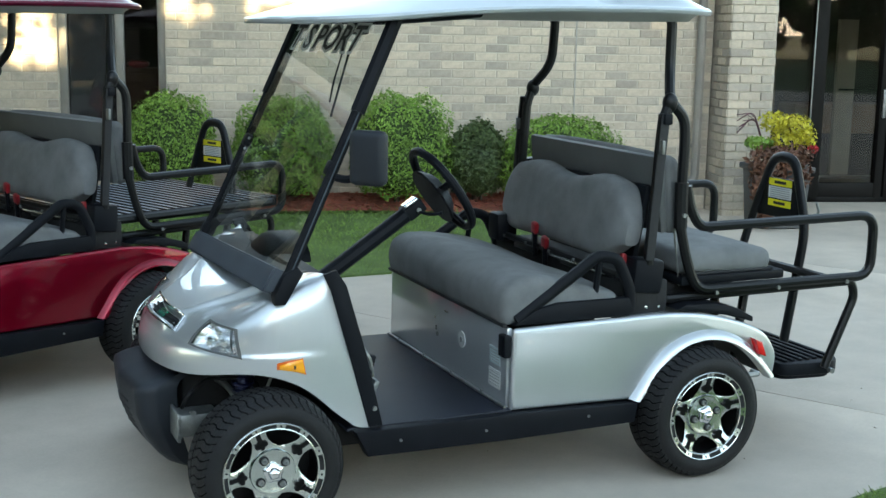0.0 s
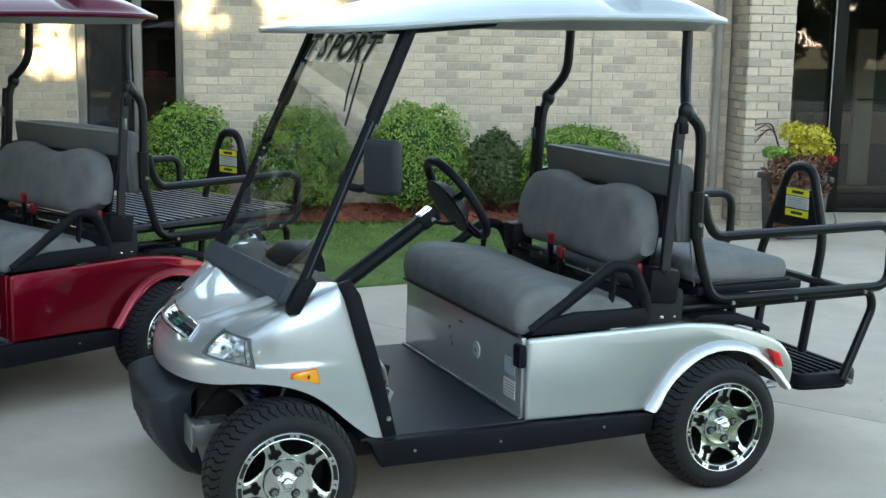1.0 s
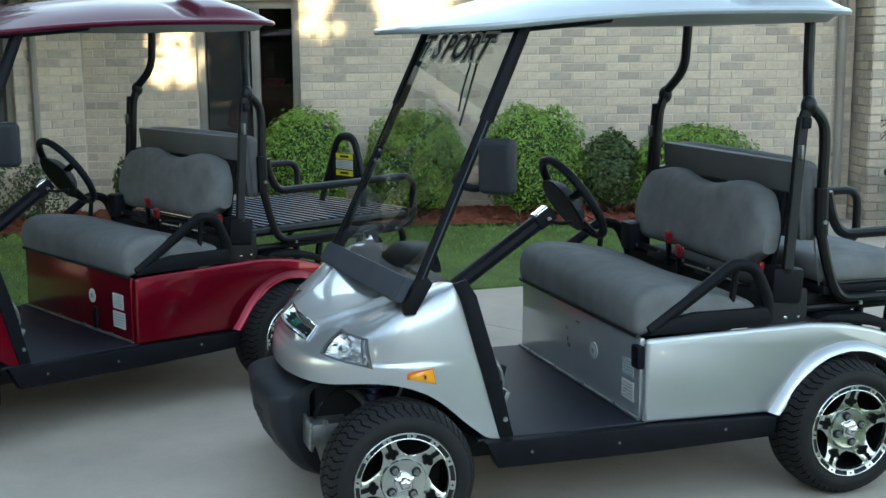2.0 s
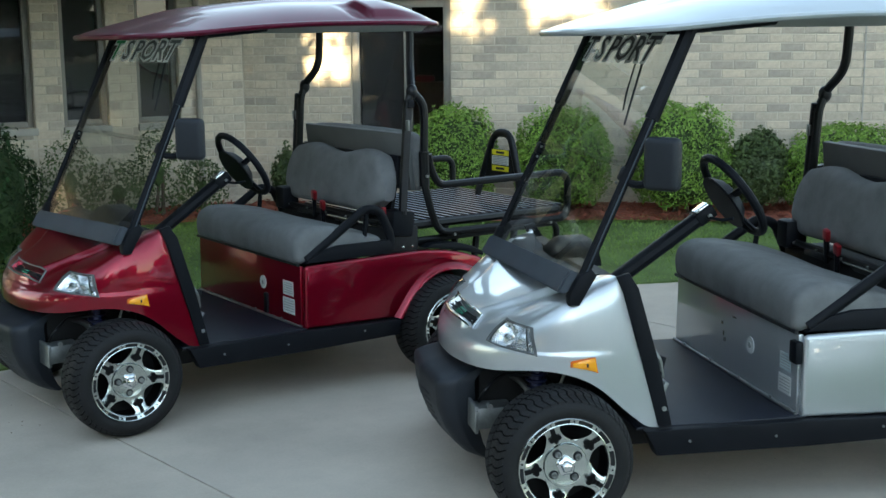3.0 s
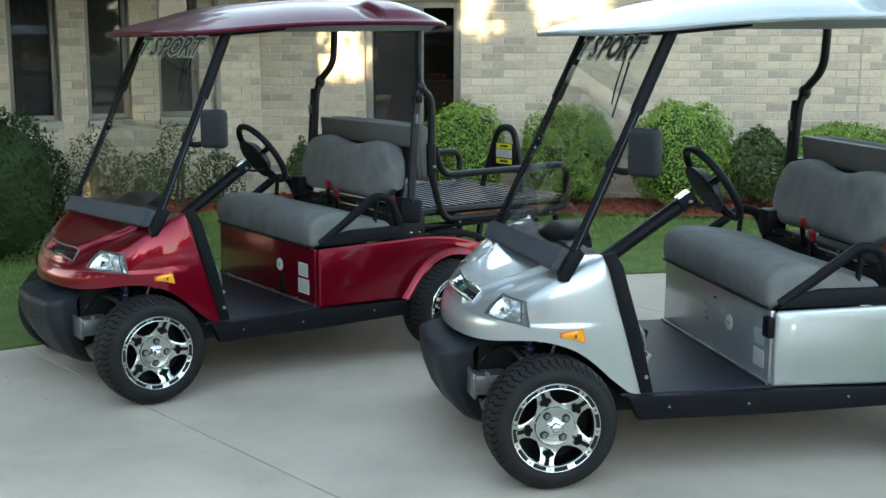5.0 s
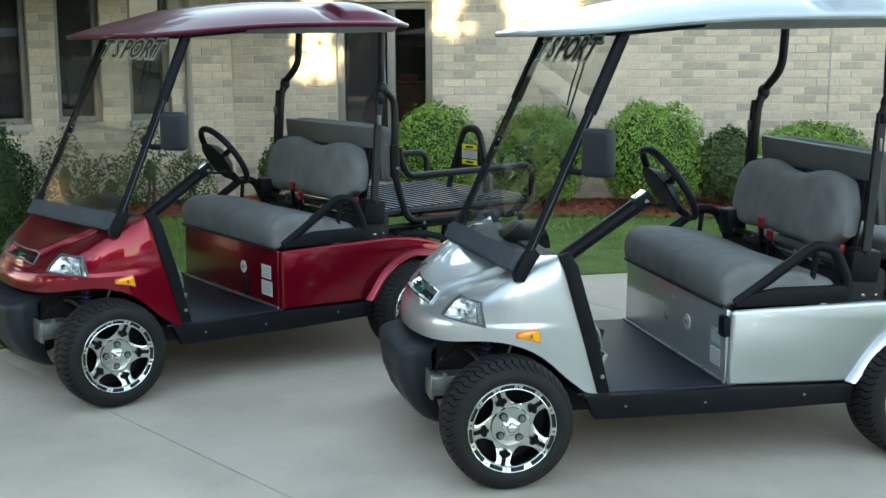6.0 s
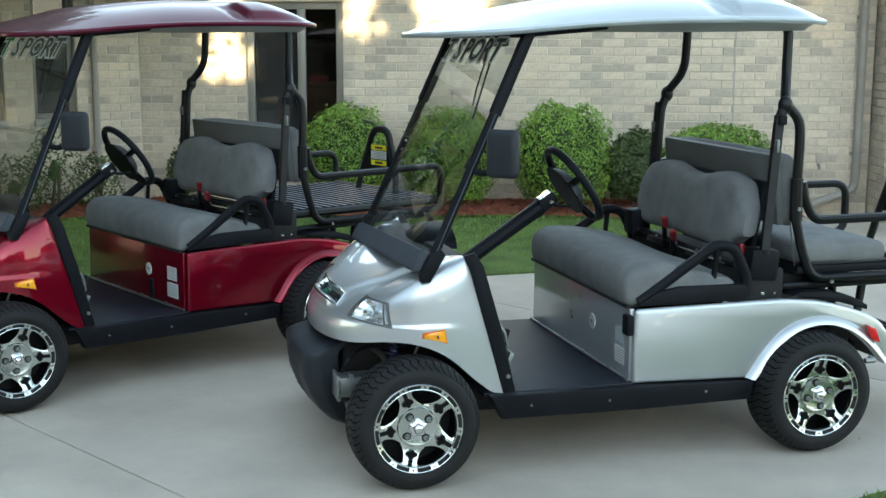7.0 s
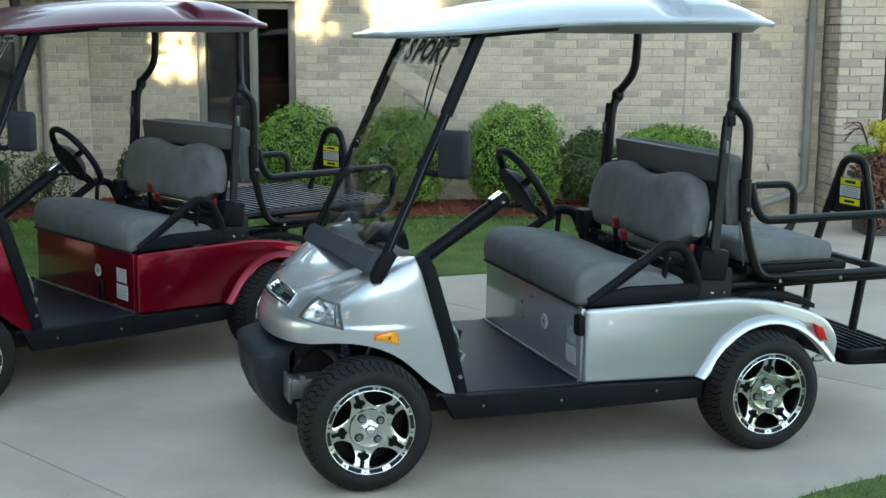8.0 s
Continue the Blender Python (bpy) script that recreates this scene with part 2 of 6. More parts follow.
def slab(outline, axis, lo, hi, bevel=0.0, bm=None, segs=2):
    """A flat outline in the two other axes, made solid from lo to hi along axis."""
    bm2 = bmesh.new()
    def put(a, b, c):
        return {"x": (c, a, b), "y": (a, c, b), "z": (a, b, c)}[axis]
    A = [bm2.verts.new(put(a, b, lo)) for a, b in outline]
    B = [bm2.verts.new(put(a, b, hi)) for a, b in outline]
    n = len(A)
    fa, fb = bm2.faces.new(A), bm2.faces.new(B[::-1])
    for i in range(n):
        bm2.faces.new((A[i], B[i], B[(i + 1) % n], A[(i + 1) % n]))
    bmesh.ops.recalc_face_normals(bm2, faces=bm2.faces[:])
    if bevel:
        bmesh.ops.bevel(bm2, geom=list({e for f in (fa, fb) for e in f.edges}), offset=bevel, segments=segs, affect="EDGES", profile=0.5)
    return join(bm, bm2)


def sheet(fn, nu, nv, bm=None, thick=0.0):
    """A grid of points fn(u, v), u and v from 0 to 1, with a thickness if given."""
    bm2 = bmesh.new()
    g = [[bm2.verts.new(fn(i / nu, j / nv)) for j in range(nv + 1)] for i in range(nu + 1)]
    for i in range(nu):
        for j in range(nv):
            bm2.faces.new((g[i][j], g[i + 1][j], g[i + 1][j + 1], g[i][j + 1]))
    if thick:
        bmesh.ops.recalc_face_normals(bm2, faces=bm2.faces[:])
        bmesh.ops.solidify(bm2, geom=bm2.faces[:], thickness=thick)
    return join(bm, bm2)


def lathe(profile, seg=40, axis_y=0.0, bm=None):
    """Rings (radius, y) turned about the y axis."""
    bm2 = bmesh.new()
    rings = [[bm2.verts.new((math.cos(2 * math.pi * k / seg) * r, y + axis_y, math.sin(2 * math.pi * k / seg) * r)) for k in range(seg)] for r, y in profile]
    for A, B in zip(rings, rings[1:]):
        for k in range(seg):
            bm2.faces.new((A[k], A[(k + 1) % seg], B[(k + 1) % seg], B[k]))
    return join(bm, bm2)


def disc(r, y0, y1, at, seg=16, bm=None, bevel=0.0):
    bm2 = bmesh.new()
    bmesh.ops.create_cone(bm2, segments=seg, radius1=r, radius2=r, depth=y1 - y0, cap_ends=True)
    if bevel:
        bmesh.ops.bevel(bm2, geom=[e for e in bm2.edges if len(e.link_faces) == 2 and any(len(f.verts) > 4 for f in e.link_faces)], offset=bevel, segments=2, affect="EDGES")
    bmesh.ops.rotate(bm2, matrix=Euler((radians(90), 0, 0)).to_matrix(), verts=bm2.verts)
    bmesh.ops.translate(bm2, vec=(at[0], (y0 + y1) / 2 + at[1], at[2]), verts=bm2.verts)
    return join(bm, bm2)


def smoothstep(a, b, t):
    t = max(0.0, min(1.0, (t - a) / (b - a)))
    return t * t * (3 - 2 * t)


def along(table, t):
    """Straight-line table look-up: rows of (key, value...)."""
    if t <= table[0][0]:
        return table[0][1:]
    for a, b in zip(table, table[1:]):
        if t <= b[0]:
            u = (t - a[0]) / (b[0] - a[0])
            return tuple(p + (q - p) * u for p, q in zip(a[1:], b[1:]))
    return table[-1][1:]


def text_bm(words, size, shear=0.2, extrude=0.0006, offset=0.0):
    cu = bpy.data.curves.new("words", "FONT")
    cu.body, cu.size, cu.shear, cu.extrude, cu.offset = words, size, shear, extrude, offset
    cu.resolution_u = 2
    cu.align_x, cu.align_y = "CENTER", "CENTER"
    ob = bpy.data.objects.new("words", cu)
    scene.collection.objects.link(ob)
    me = bpy.data.meshes.new_from_object(ob.evaluated_get(bpy.context.evaluated_depsgraph_get()))
    bpy.data.objects.remove(ob)
    bpy.data.curves.remove(cu)
    bm = bmesh.new()
    bm.from_mesh(me)
    bpy.data.meshes.remove(me)
    return bm


# ---- the golf carts: x runs from nose to tail, y from the steering side across, z up ----
MID = 0.65      # centre line
SIDE = 0.065    # near body side
FAR = 2 * MID - SIDE
HUB_Z = 0.243


def wheel_meshes():
    """Meshes of one wheel, its face towards -y, its axle at the origin."""
    made = {}
    prof = [(0.166, -0.030), (0.172, -0.042), (0.185, -0.048), (0.205, -0.046), (0.222, -0.036), (0.234, -0.018), (0.240, 0.0), (0.2425, 0.03),
            (0.243, 0.06), (0.2425, 0.09), (0.240, 0.12), (0.234, 0.138), (0.222, 0.155), (0.205, 0.165), (0.185, 0.168), (0.166, 0.15)]
    bm = lathe(prof, 64)
    made["tyre"] = finish("tyre", bm, RUBBER)
    # raised wavy tread lugs either side of a centre groove
    bm = bmesh.new()
    n = 52
    zig = ((-0.046, 0.0), (-0.036, 0.022), (-0.022, 0.075), (-0.008, 0.092), (0.010, 0.070), (0.028, 0.085), (0.044, 0.130), (0.056, 0.128))
    wid = 2 * math.pi / n * 0.77
    for k in range(n):
        for mirror in (0, 1):
            lo, hi = [], []
            for y, da in zig:
                yy, a0 = (0.118 - y, -da) if mirror else (y, da)
                a0 += 2 * math.pi * (k + 0.5 * mirror) / n
                rr = along(TYRE_R, y)[0]
                for a in (a0, a0 + wid):
                    lo.append(bm.verts.new((math.cos(a) * (rr - 0.004), yy, math.sin(a) * (rr - 0.004))))
                    hi.append(bm.verts.new((math.cos(a) * (rr + 0.0040), yy, math.sin(a) * (rr + 0.0040))))
            m = len(zig)
            for q in range(m - 1):
                e = 2 * q
                bm.faces.new((hi[e], hi[e + 1], hi[e + 3], hi[e + 2]))
                bm.faces.new((lo[e], hi[e], hi[e + 2], lo[e + 2]))
                bm.faces.new((lo[e + 1], lo[e + 3], hi[e + 3], hi[e + 1]))
            bm.faces.new((lo[0], lo[1], hi[1], hi[0]))
            bm.faces.new((lo[-2], hi[-2], hi[-1], lo[-1]))
    # shade in the grooves between lugs, put into a darker rubber
    made["tread_base"] = finish("tread_base", lathe([(along(TYRE_R, y)[0] + 0.0008, y) for y in (-0.040, -0.036, -0.018, 0.0, 0.03, 0.06, 0.09, 0.12, 0.138, 0.152)], 64), GROOVE_SHADE)
    made["tread"] = finish("tread", bm, RUBBER, 0)
    made["barrel"] = finish("barrel", lathe([(0.160, -0.034), (0.150, -0.02), (0.146, 0.06), (0.05, 0.07), (0.0005, 0.07)], 40), GLOSSBLACK)
    # lip: two machined edges with a dark channel between them
    bm = lathe([(0.143, -0.022), (0.145, -0.037), (0.1475, -0.0395), (0.1500, -0.0385), (0.1515, -0.034), (0.1625, -0.036), (0.1640, -0.0435), (0.1665, -0.0450), (0.1695, -0.042), (0.170, -0.030)], 72)
    made["lip"] = finish("lip", bm, ALLOY, 25)
    # one dark slot of the channel
    bm = bmesh.new()
    for j in range(6):
        a, c = radians(5.5 + 19.0 * j / 6), radians(5.5 + 19.0 * (j + 1) / 6)
        bm.faces.new([bm.verts.new((math.cos(t) * r, y, math.sin(t) * r)) for t, r, y in ((a, 0.1508, -0.0375), (c, 0.1508, -0.0375), (c, 0.1632, -0.0400), (a, 0.1632, -0.0400))])
    bmesh.ops.remove_doubles(bm, verts=bm.verts[:], dist=0.0002)
    made["lip_slot"] = finish("lip_slot", bm, DARK, 0)
    # bright land between two slots
    bm = bmesh.new()
    for j in range(3):
        a, c = radians(-5.5 + 11.0 * j / 3), radians(-5.5 + 11.0 * (j + 1) / 3)
        bm.faces.new([bm.verts.new((math.cos(t) * r, y, math.sin(t) * r)) for t, r, y in ((a, 0.1500, -0.0385), (c, 0.1500, -0.0385), (c, 0.1645, -0.0437), (a, 0.1645, -0.0437))])
    bmesh.ops.remove_doubles(bm, verts=bm.verts[:], dist=0.0002)
    made["lip_land"] = finish("lip_land", bm, ALLOY, 0)
    # five spokes between openings that are widest at the rim
    r0, r1 = 0.060, 0.1475
    bm = None
    for s in range(5):
        mid = 2 * math.pi * (s + 0.25) / 5
        def fn(u, v, mid=mid):
            r = r0 + (r1 - r0) * u
            q = (0.137 - r) / (0.050 if r < 0.137 else 0.016)
            hole = radians(24.5) * math.sqrt(max(0.0, 1 - q * q))
            half = radians(36) - hole
            a = mid + (v * 2 - 1) * half
            y = -0.013 - 0.022 * smoothstep(0.080, 0.150, r) + 0.004 * (abs(v * 2 - 1) ** 4)
            return (math.cos(a) * r, y, math.sin(a) * r)
        bm = sheet(fn, 22, 8, bm)
    bmesh.ops.remove_doubles(bm, verts=bm.verts[:], dist=0.0004)
    bmesh.ops.recalc_face_normals(bm, faces=bm.faces[:])
    bmesh.ops.solidify(bm, geom=bm.faces[:], thickness=0.014)
    made["spokes"] = finish("spokes", bm, ALLOY, 40)
    # trefoil pocket and the slot that splits the spoke
    bm = None
    for dr, da, rr in ((-0.003, -0.125, 0.0095), (-0.003, 0.125, 0.0095), (-0.013, 0.0, 0.0085), (0.004, 0.0, 0.012)):
        bm = disc(rr, -0.0262, -0.010, (math.cos(da) * (0.106 + dr), 0, math.sin(da) * (0.106 + dr)), 12, bm)
    for x0, x1, y in ((0.110, 0.122, -0.0275), (0.121, 0.134, -0.0335), (0.133, 0.1465, -0.0375)):
        bm = box((x1 - x0, 0.012, 0.0155), ((x0 + x1) / 2, y + 0.006, 0), 0.0, None, bm)
    made["spoke_cutout"] = finish("spoke_cutout", bm, GLOSSBLACK, 0)
    made["lip_hole"] = finish("lip_hole", disc(0.0030, -0.0445, -0.030, (0.1570, 0, 0), 8), DARK)
    made["hub"] = finish("hub", lathe([(0.0005, -0.021), (0.030, -0.0212), (0.066, -0.0200), (0.069, -0.0215), (0.073, -0.0210), (0.076, -0.0165), (0.078, -0.004)], 48), ALLOY)
    bm = lathe([(0.0005, -0.050), (0.006, -0.0498), (0.013, -0.047), (0.018, -0.041), (0.020, -0.035), (0.026, -0.033), (0.031, -0.029), (0.033, -0.020)], 40)
    for v in bm.verts:
        k = 1 + 0.09 * math.cos(5 * math.atan2(v.co.z, v.co.x)) * min(1.0, math.hypot(v.co.x, v.co.z) / 0.015)
        v.co.x, v.co.z = v.co.x * k, v.co.z * k
    made["cap"] = finish("cap", bm, CHROME)
    made["nut"] = finish("nut", lathe([(0.0005, -0.004), (0.005, -0.004), (0.0055, -0.012), (0.0095, -0.012), (0.0105, 0.0)], 12), STEEL)
    made["nut_seat"] = finish("nut_seat", lathe([(0.0005, -0.0035), (0.0150, -0.0035), (0.0155, 0.0)], 20), DARK)
    return made


TYRE_R = [(-0.048, 0.185), (-0.036, 0.222), (-0.018, 0.234), (0.0, 0.240), (0.03, 0.2425), (0.06, 0.243), (0.09, 0.2425), (0.12, 0.240), (0.138, 0.234), (0.155, 0.222)]
WHEEL = wheel_meshes()


def wheel(parent, m, name):
    top = new(name)
    top.parent, top.matrix_basis = parent, m
    for key in ("tyre", "tread_base", "tread", "barrel", "lip", "spokes", "hub", "cap"):
        ob = new(key, WHEEL[key])
        ob.parent = top
    for k in range(12):
        for key in ("lip_slot", "lip_land", "lip_hole"):
            ob = new(key, WHEEL[key])
            ob.parent, ob.matrix_basis = top, pose(0, 0, 0, 0, 30 * k, 0)
    for k in range(5):
        ob = new("spoke_cutout", WHEEL["spoke_cutout"])
        ob.parent, ob.matrix_basis = top, pose(0, 0, 0, 0, -18 - 72 * k, 0)
    for k in range(4):
        a = radians(14) + k * math.pi / 2
        for key in ("nut_seat", "nut"):
            ob = new(key, WHEEL[key])
            ob.parent, ob.matrix_basis = top, pose(math.cos(a) * 0.050, -0.0200, math.sin(a) * 0.050)
    return top


def cowl_base(s, v):
    """The cowl with its bends eased along its length."""
    h = min(0.036, (1 - abs(s)) * 0.45)
    if h <= 0:
        return cowl_raw(s, v)
    return sum(((cowl_raw(max(-1, min(1, s + h * k)), v)) * w for k, w in ((-2, 1 / 9), (-1, 2 / 9), (0, 3 / 9), (1, 2 / 9), (2, 1 / 9))), Vector())


def cowl_point(s, v):
    """The eased cowl with its bonnet ridge, grille recess and belt ledge."""
    p = cowl_base(s, v)
    q = abs(MID - p.y)
    # raised bonnet: a crisp crest that runs out from the grille to the windshield foot, hollow on its outer side
    half = along(((-0.30, 0.13), (-0.175, 0.155), (-0.12, 0.195), (-0.058, 0.232), (0.015, 0.315), (0.12, 0.42)), p.x)[0]
    foot = along(((-0.26, 0.080), (-0.12, 0.075), (0.0, 0.040), (0.1, 0.03)), p.x)[0]
    t = max(0.0, min(1.0, (q - half) / foot))
    lift = 0.030 * (1 - t) ** 1.7 * smoothstep(0.20, 0.33, v) * smoothstep(1.0, 0.86, v)
    # recess of the grille under the front lip of the bonnet
    gap = smoothstep(0.196, 0.188, q) * smoothstep(GRILLE[0], GRILLE[0] + 0.014, v) * smoothstep(GRILLE[1] + 0.010, GRILLE[1], v)
    p = p + Vector((-0.50, 0, 0.86)) * (lift - 0.030 * gap)
    # ledge that wraps round under the lamps and fades along the side
    ledge = 0.0065 * smoothstep(0.606, 0.586, p.z) * smoothstep(0.24, 0.08, p.x) * smoothstep(0.0, 0.03, 1 - abs(s))
    out = Vector((p.x - 0.25, (p.y - MID) * 0.9, 0))
    return p + out.normalized() * ledge


GRILLE = (0.310, 0.418)


def cowl_raw(s, v):
    """The front cowl: s from -1 (near rear edge) over the nose to 1, v from the lower edge up to the dash."""
    a = abs(s)
    # lower edge from the step along the wheel opening to the nose
    x0, y0, z0 = along(((0.0, -0.278, MID, 0.500), (0.18, -0.270, 0.52, 0.498), (0.33, -0.235, 0.37, 0.500), (0.45, -0.180, 0.235, 0.512), (0.55, -0.105, 0.135, 0.535), (0.64, -0.015, 0.085, 0.542),
                         (0.74, 0.11, 0.066, 0.505), (0.83, 0.19, 0.065, 0.435), (0.90, 0.25, 0.065, 0.375), (0.945, 0.295, 0.065, 0.330), (1.0, 0.358, 0.065, 0.322)), a)
    # upper edge, across under the dash and down the near edge strip
    x3, y3, z3 = along(((0.0, 0.19, MID, 0.805), (0.33, 0.19, 0.45, 0.808), (0.45, 0.195, 0.36, 0.815), (0.55, 0.200, 0.25, 0.828), (0.64, 0.207, 0.19, 0.840), (0.84, 0.214, 0.11, 0.848), (1.0, 0.22, 0.078, 0.842)), a)
    x1, y1, z1 = along(((0.0, -0.300, MID, 0.660), (0.18, -0.290, 0.52, 0.665), (0.33, -0.250, 0.36, 0.672), (0.45, -0.190, 0.22, 0.690), (0.55, -0.090, 0.10, 0.72), (0.64, -0.005, 0.068, 0.76), (0.84, 0.20, 0.064, 0.70), (1.0, 0.318, 0.068, 0.49)), a)
    x2, y2, z2 = along(((0.0, -0.06, MID, 0.655), (0.18, -0.06, 0.50, 0.660), (0.33, -0.06, 0.33, 0.680), (0.45, -0.02, 0.22, 0.742), (0.55, 0.03, 0.13, 0.80), (0.64, 0.08, 0.092, 0.825), (0.84, 0.19, 0.080, 0.82), (1.0, 0.268, 0.073, 0.67)), a)
    b0, b1, b2, b3 = (1 - v) ** 3, 3 * v * (1 - v) ** 2, 3 * v * v * (1 - v), v ** 3
    x, y, z = b0 * x0 + b1 * x1 + b2 * x2 + b3 * x3, b0 * y0 + b1 * y1 + b2 * y2 + b3 * y3, b0 * z0 + b1 * z1 + b2 * z2 + b3 * z3
    return Vector((x, y if s <= 0 else 2 * MID - y, z))


def cowl_normal(s, v):
    e = 0.01
    n = (cowl_point(s + e, v) - cowl_point(s - e, v)).cross(cowl_point(s, v + e) - cowl_point(s, v - e))
    n.normalize()
    return n if n.dot(cowl_point(s, v) - Vector((0.2, MID, 0.55))) > 0 else -n


def shell(fn, nfn, nu, nv, thick, hole=None):
    """A skin whose outer face is fn, thickened against the normals nfn (from the grid itself if None); hole(u, v) leaves faces out."""
    bm = bmesh.new()
    P = [[Vector(fn(i / nu, j / nv)) for j in range(nv + 1)] for i in range(nu + 1)]
    def normal(i, j):
        if nfn:
            return nfn(i / nu, j / nv)
        du = P[min(nu, i + 1)][j] - P[max(0, i - 1)][j]
        dv = P[i][min(nv, j + 1)] - P[i][max(0, j - 1)]
        n = du.cross(dv).normalized()
        return n if n.dot(P[i][j] - Vector((0.2, MID, 0.55))) > 0 else -n
    out = [[bm.verts.new(P[i][j]) for j in range(nv + 1)] for i in range(nu + 1)]
    low = [[bm.verts.new(P[i][j] - normal(i, j) * thick) for j in range(nv + 1)] for i in range(nu + 1)]
    for i in range(nu):
        for j in range(nv):
            if hole and hole((i + 0.5) / nu, (j + 0.5) / nv):
                continue
            bm.faces.new((out[i][j], out[i + 1][j], out[i + 1][j + 1], out[i][j + 1]))
            bm.faces.new((low[i][j], low[i][j + 1], low[i + 1][j + 1], low[i + 1][j]))
    for i in range(nu):
        bm.faces.new((out[i][0], low[i][0], low[i + 1][0], out[i + 1][0]))
        bm.faces.new((out[i][nv], out[i + 1][nv], low[i + 1][nv], low[i][nv]))
    for j in range(nv):
        bm.faces.new((out[0][j], out[0][j + 1], low[0][j + 1], low[0][j]))
        bm.faces.new((out[nu][j], low[nu][j], low[nu][j + 1], out[nu][j + 1]))
    return bm


def on_cowl(quad, lift, nu=8, nv=8, bm=None, thick=0.0, puff=0.0):
    """A patch laid on the cowl: quad gives four (s, v) corners."""
    (a, b, c, d) = [Vector(q) for q in quad]
    def fn(u, v):
        q = (a * (1 - u) + b * u) * (1 - v) + (d * (1 - u) + c * u) * v
        return cowl_point(q.x, q.y) + cowl_normal(q.x, q.y) * (lift + puff * 16 * u * (1 - u) * v * (1 - v))
    return sheet(fn, nu, nv, bm, thick)


LAMP = ((0.383, 0.222), (0.585, 0.093), (0.536, 0.322), (0.380, 0.468))


def grow(quad, k):
    """A quad of (s, v) corners scaled about its middle."""
    c = sum((Vector(q) for q in quad), Vector((0, 0))) / 4
    return [c + (Vector(q) - c) * k for q in quad]


def lamp_hole(u, v):
    q = [(p.x, p.y) for p in grow(LAMP, 0.93)]
    s, c = abs(u * 2 - 1), False
    for k in range(4):
        (x1, y1), (x2, y2) = q[k], q[k - 1]
        if (y1 > v) != (y2 > v) and s < (x2 - x1) * (v - y1) / (y2 - y1) + x1:
            c = not c
    return c


def quad_point(quad, u, v, lift=0.0):
    a, b, c, d = [Vector(q) for q in quad]
    q = (a * (1 - u) + b * u) * (1 - v) + (d * (1 - u) + c * u) * v
    return cowl_point(q.x, q.y) + cowl_normal(q.x, q.y) * lift


def ring_on_cowl(outer, inner, lift, drop, steps=8):
    """A raised frame on the cowl between two quads, its inner edge sunk by drop."""
    bm = bmesh.new()
    rows = []
    for k in range(4):
        for i in range(steps):
            t = i / steps
            pt = [Vector(q[k]).lerp(Vector(q[(k + 1) % 4]), t) for q in (outer, inner)]
            mid = (pt[0] + pt[1]) / 2
            n = cowl_normal(mid.x, mid.y)
            rows.append([bm.verts.new(p) for p in (cowl_point(*pt[0]) - n * 0.002, cowl_point(*pt[0]) + n * lift, cowl_point(*mid) + n * (lift + 0.001), cowl_point(*pt[1]) + n * lift * 0.5, cowl_point(*pt[1]) - n * drop)])
    for A, B in zip(rows, rows[1:] + rows[:1]):
        for k in range(4):
            bm.faces.new((A[k], A[k + 1], B[k + 1], B[k]))
    return bm


COWL = finish("front_cowl", shell(lambda u, v: cowl_point(u * 2 - 1, v), None, 190, 96, 0.006, lamp_hole), SILVER, 50)
ARCH = [(1.397, 0.305), (1.43, 0.345), (1.475, 0.41), (1.53, 0.468), (1.60, 0.508), (1.68, 0.525), (1.76, 0.520), (1.84, 0.492), (1.91, 0.445), (1.965, 0.392), (2.012, 0.335)]


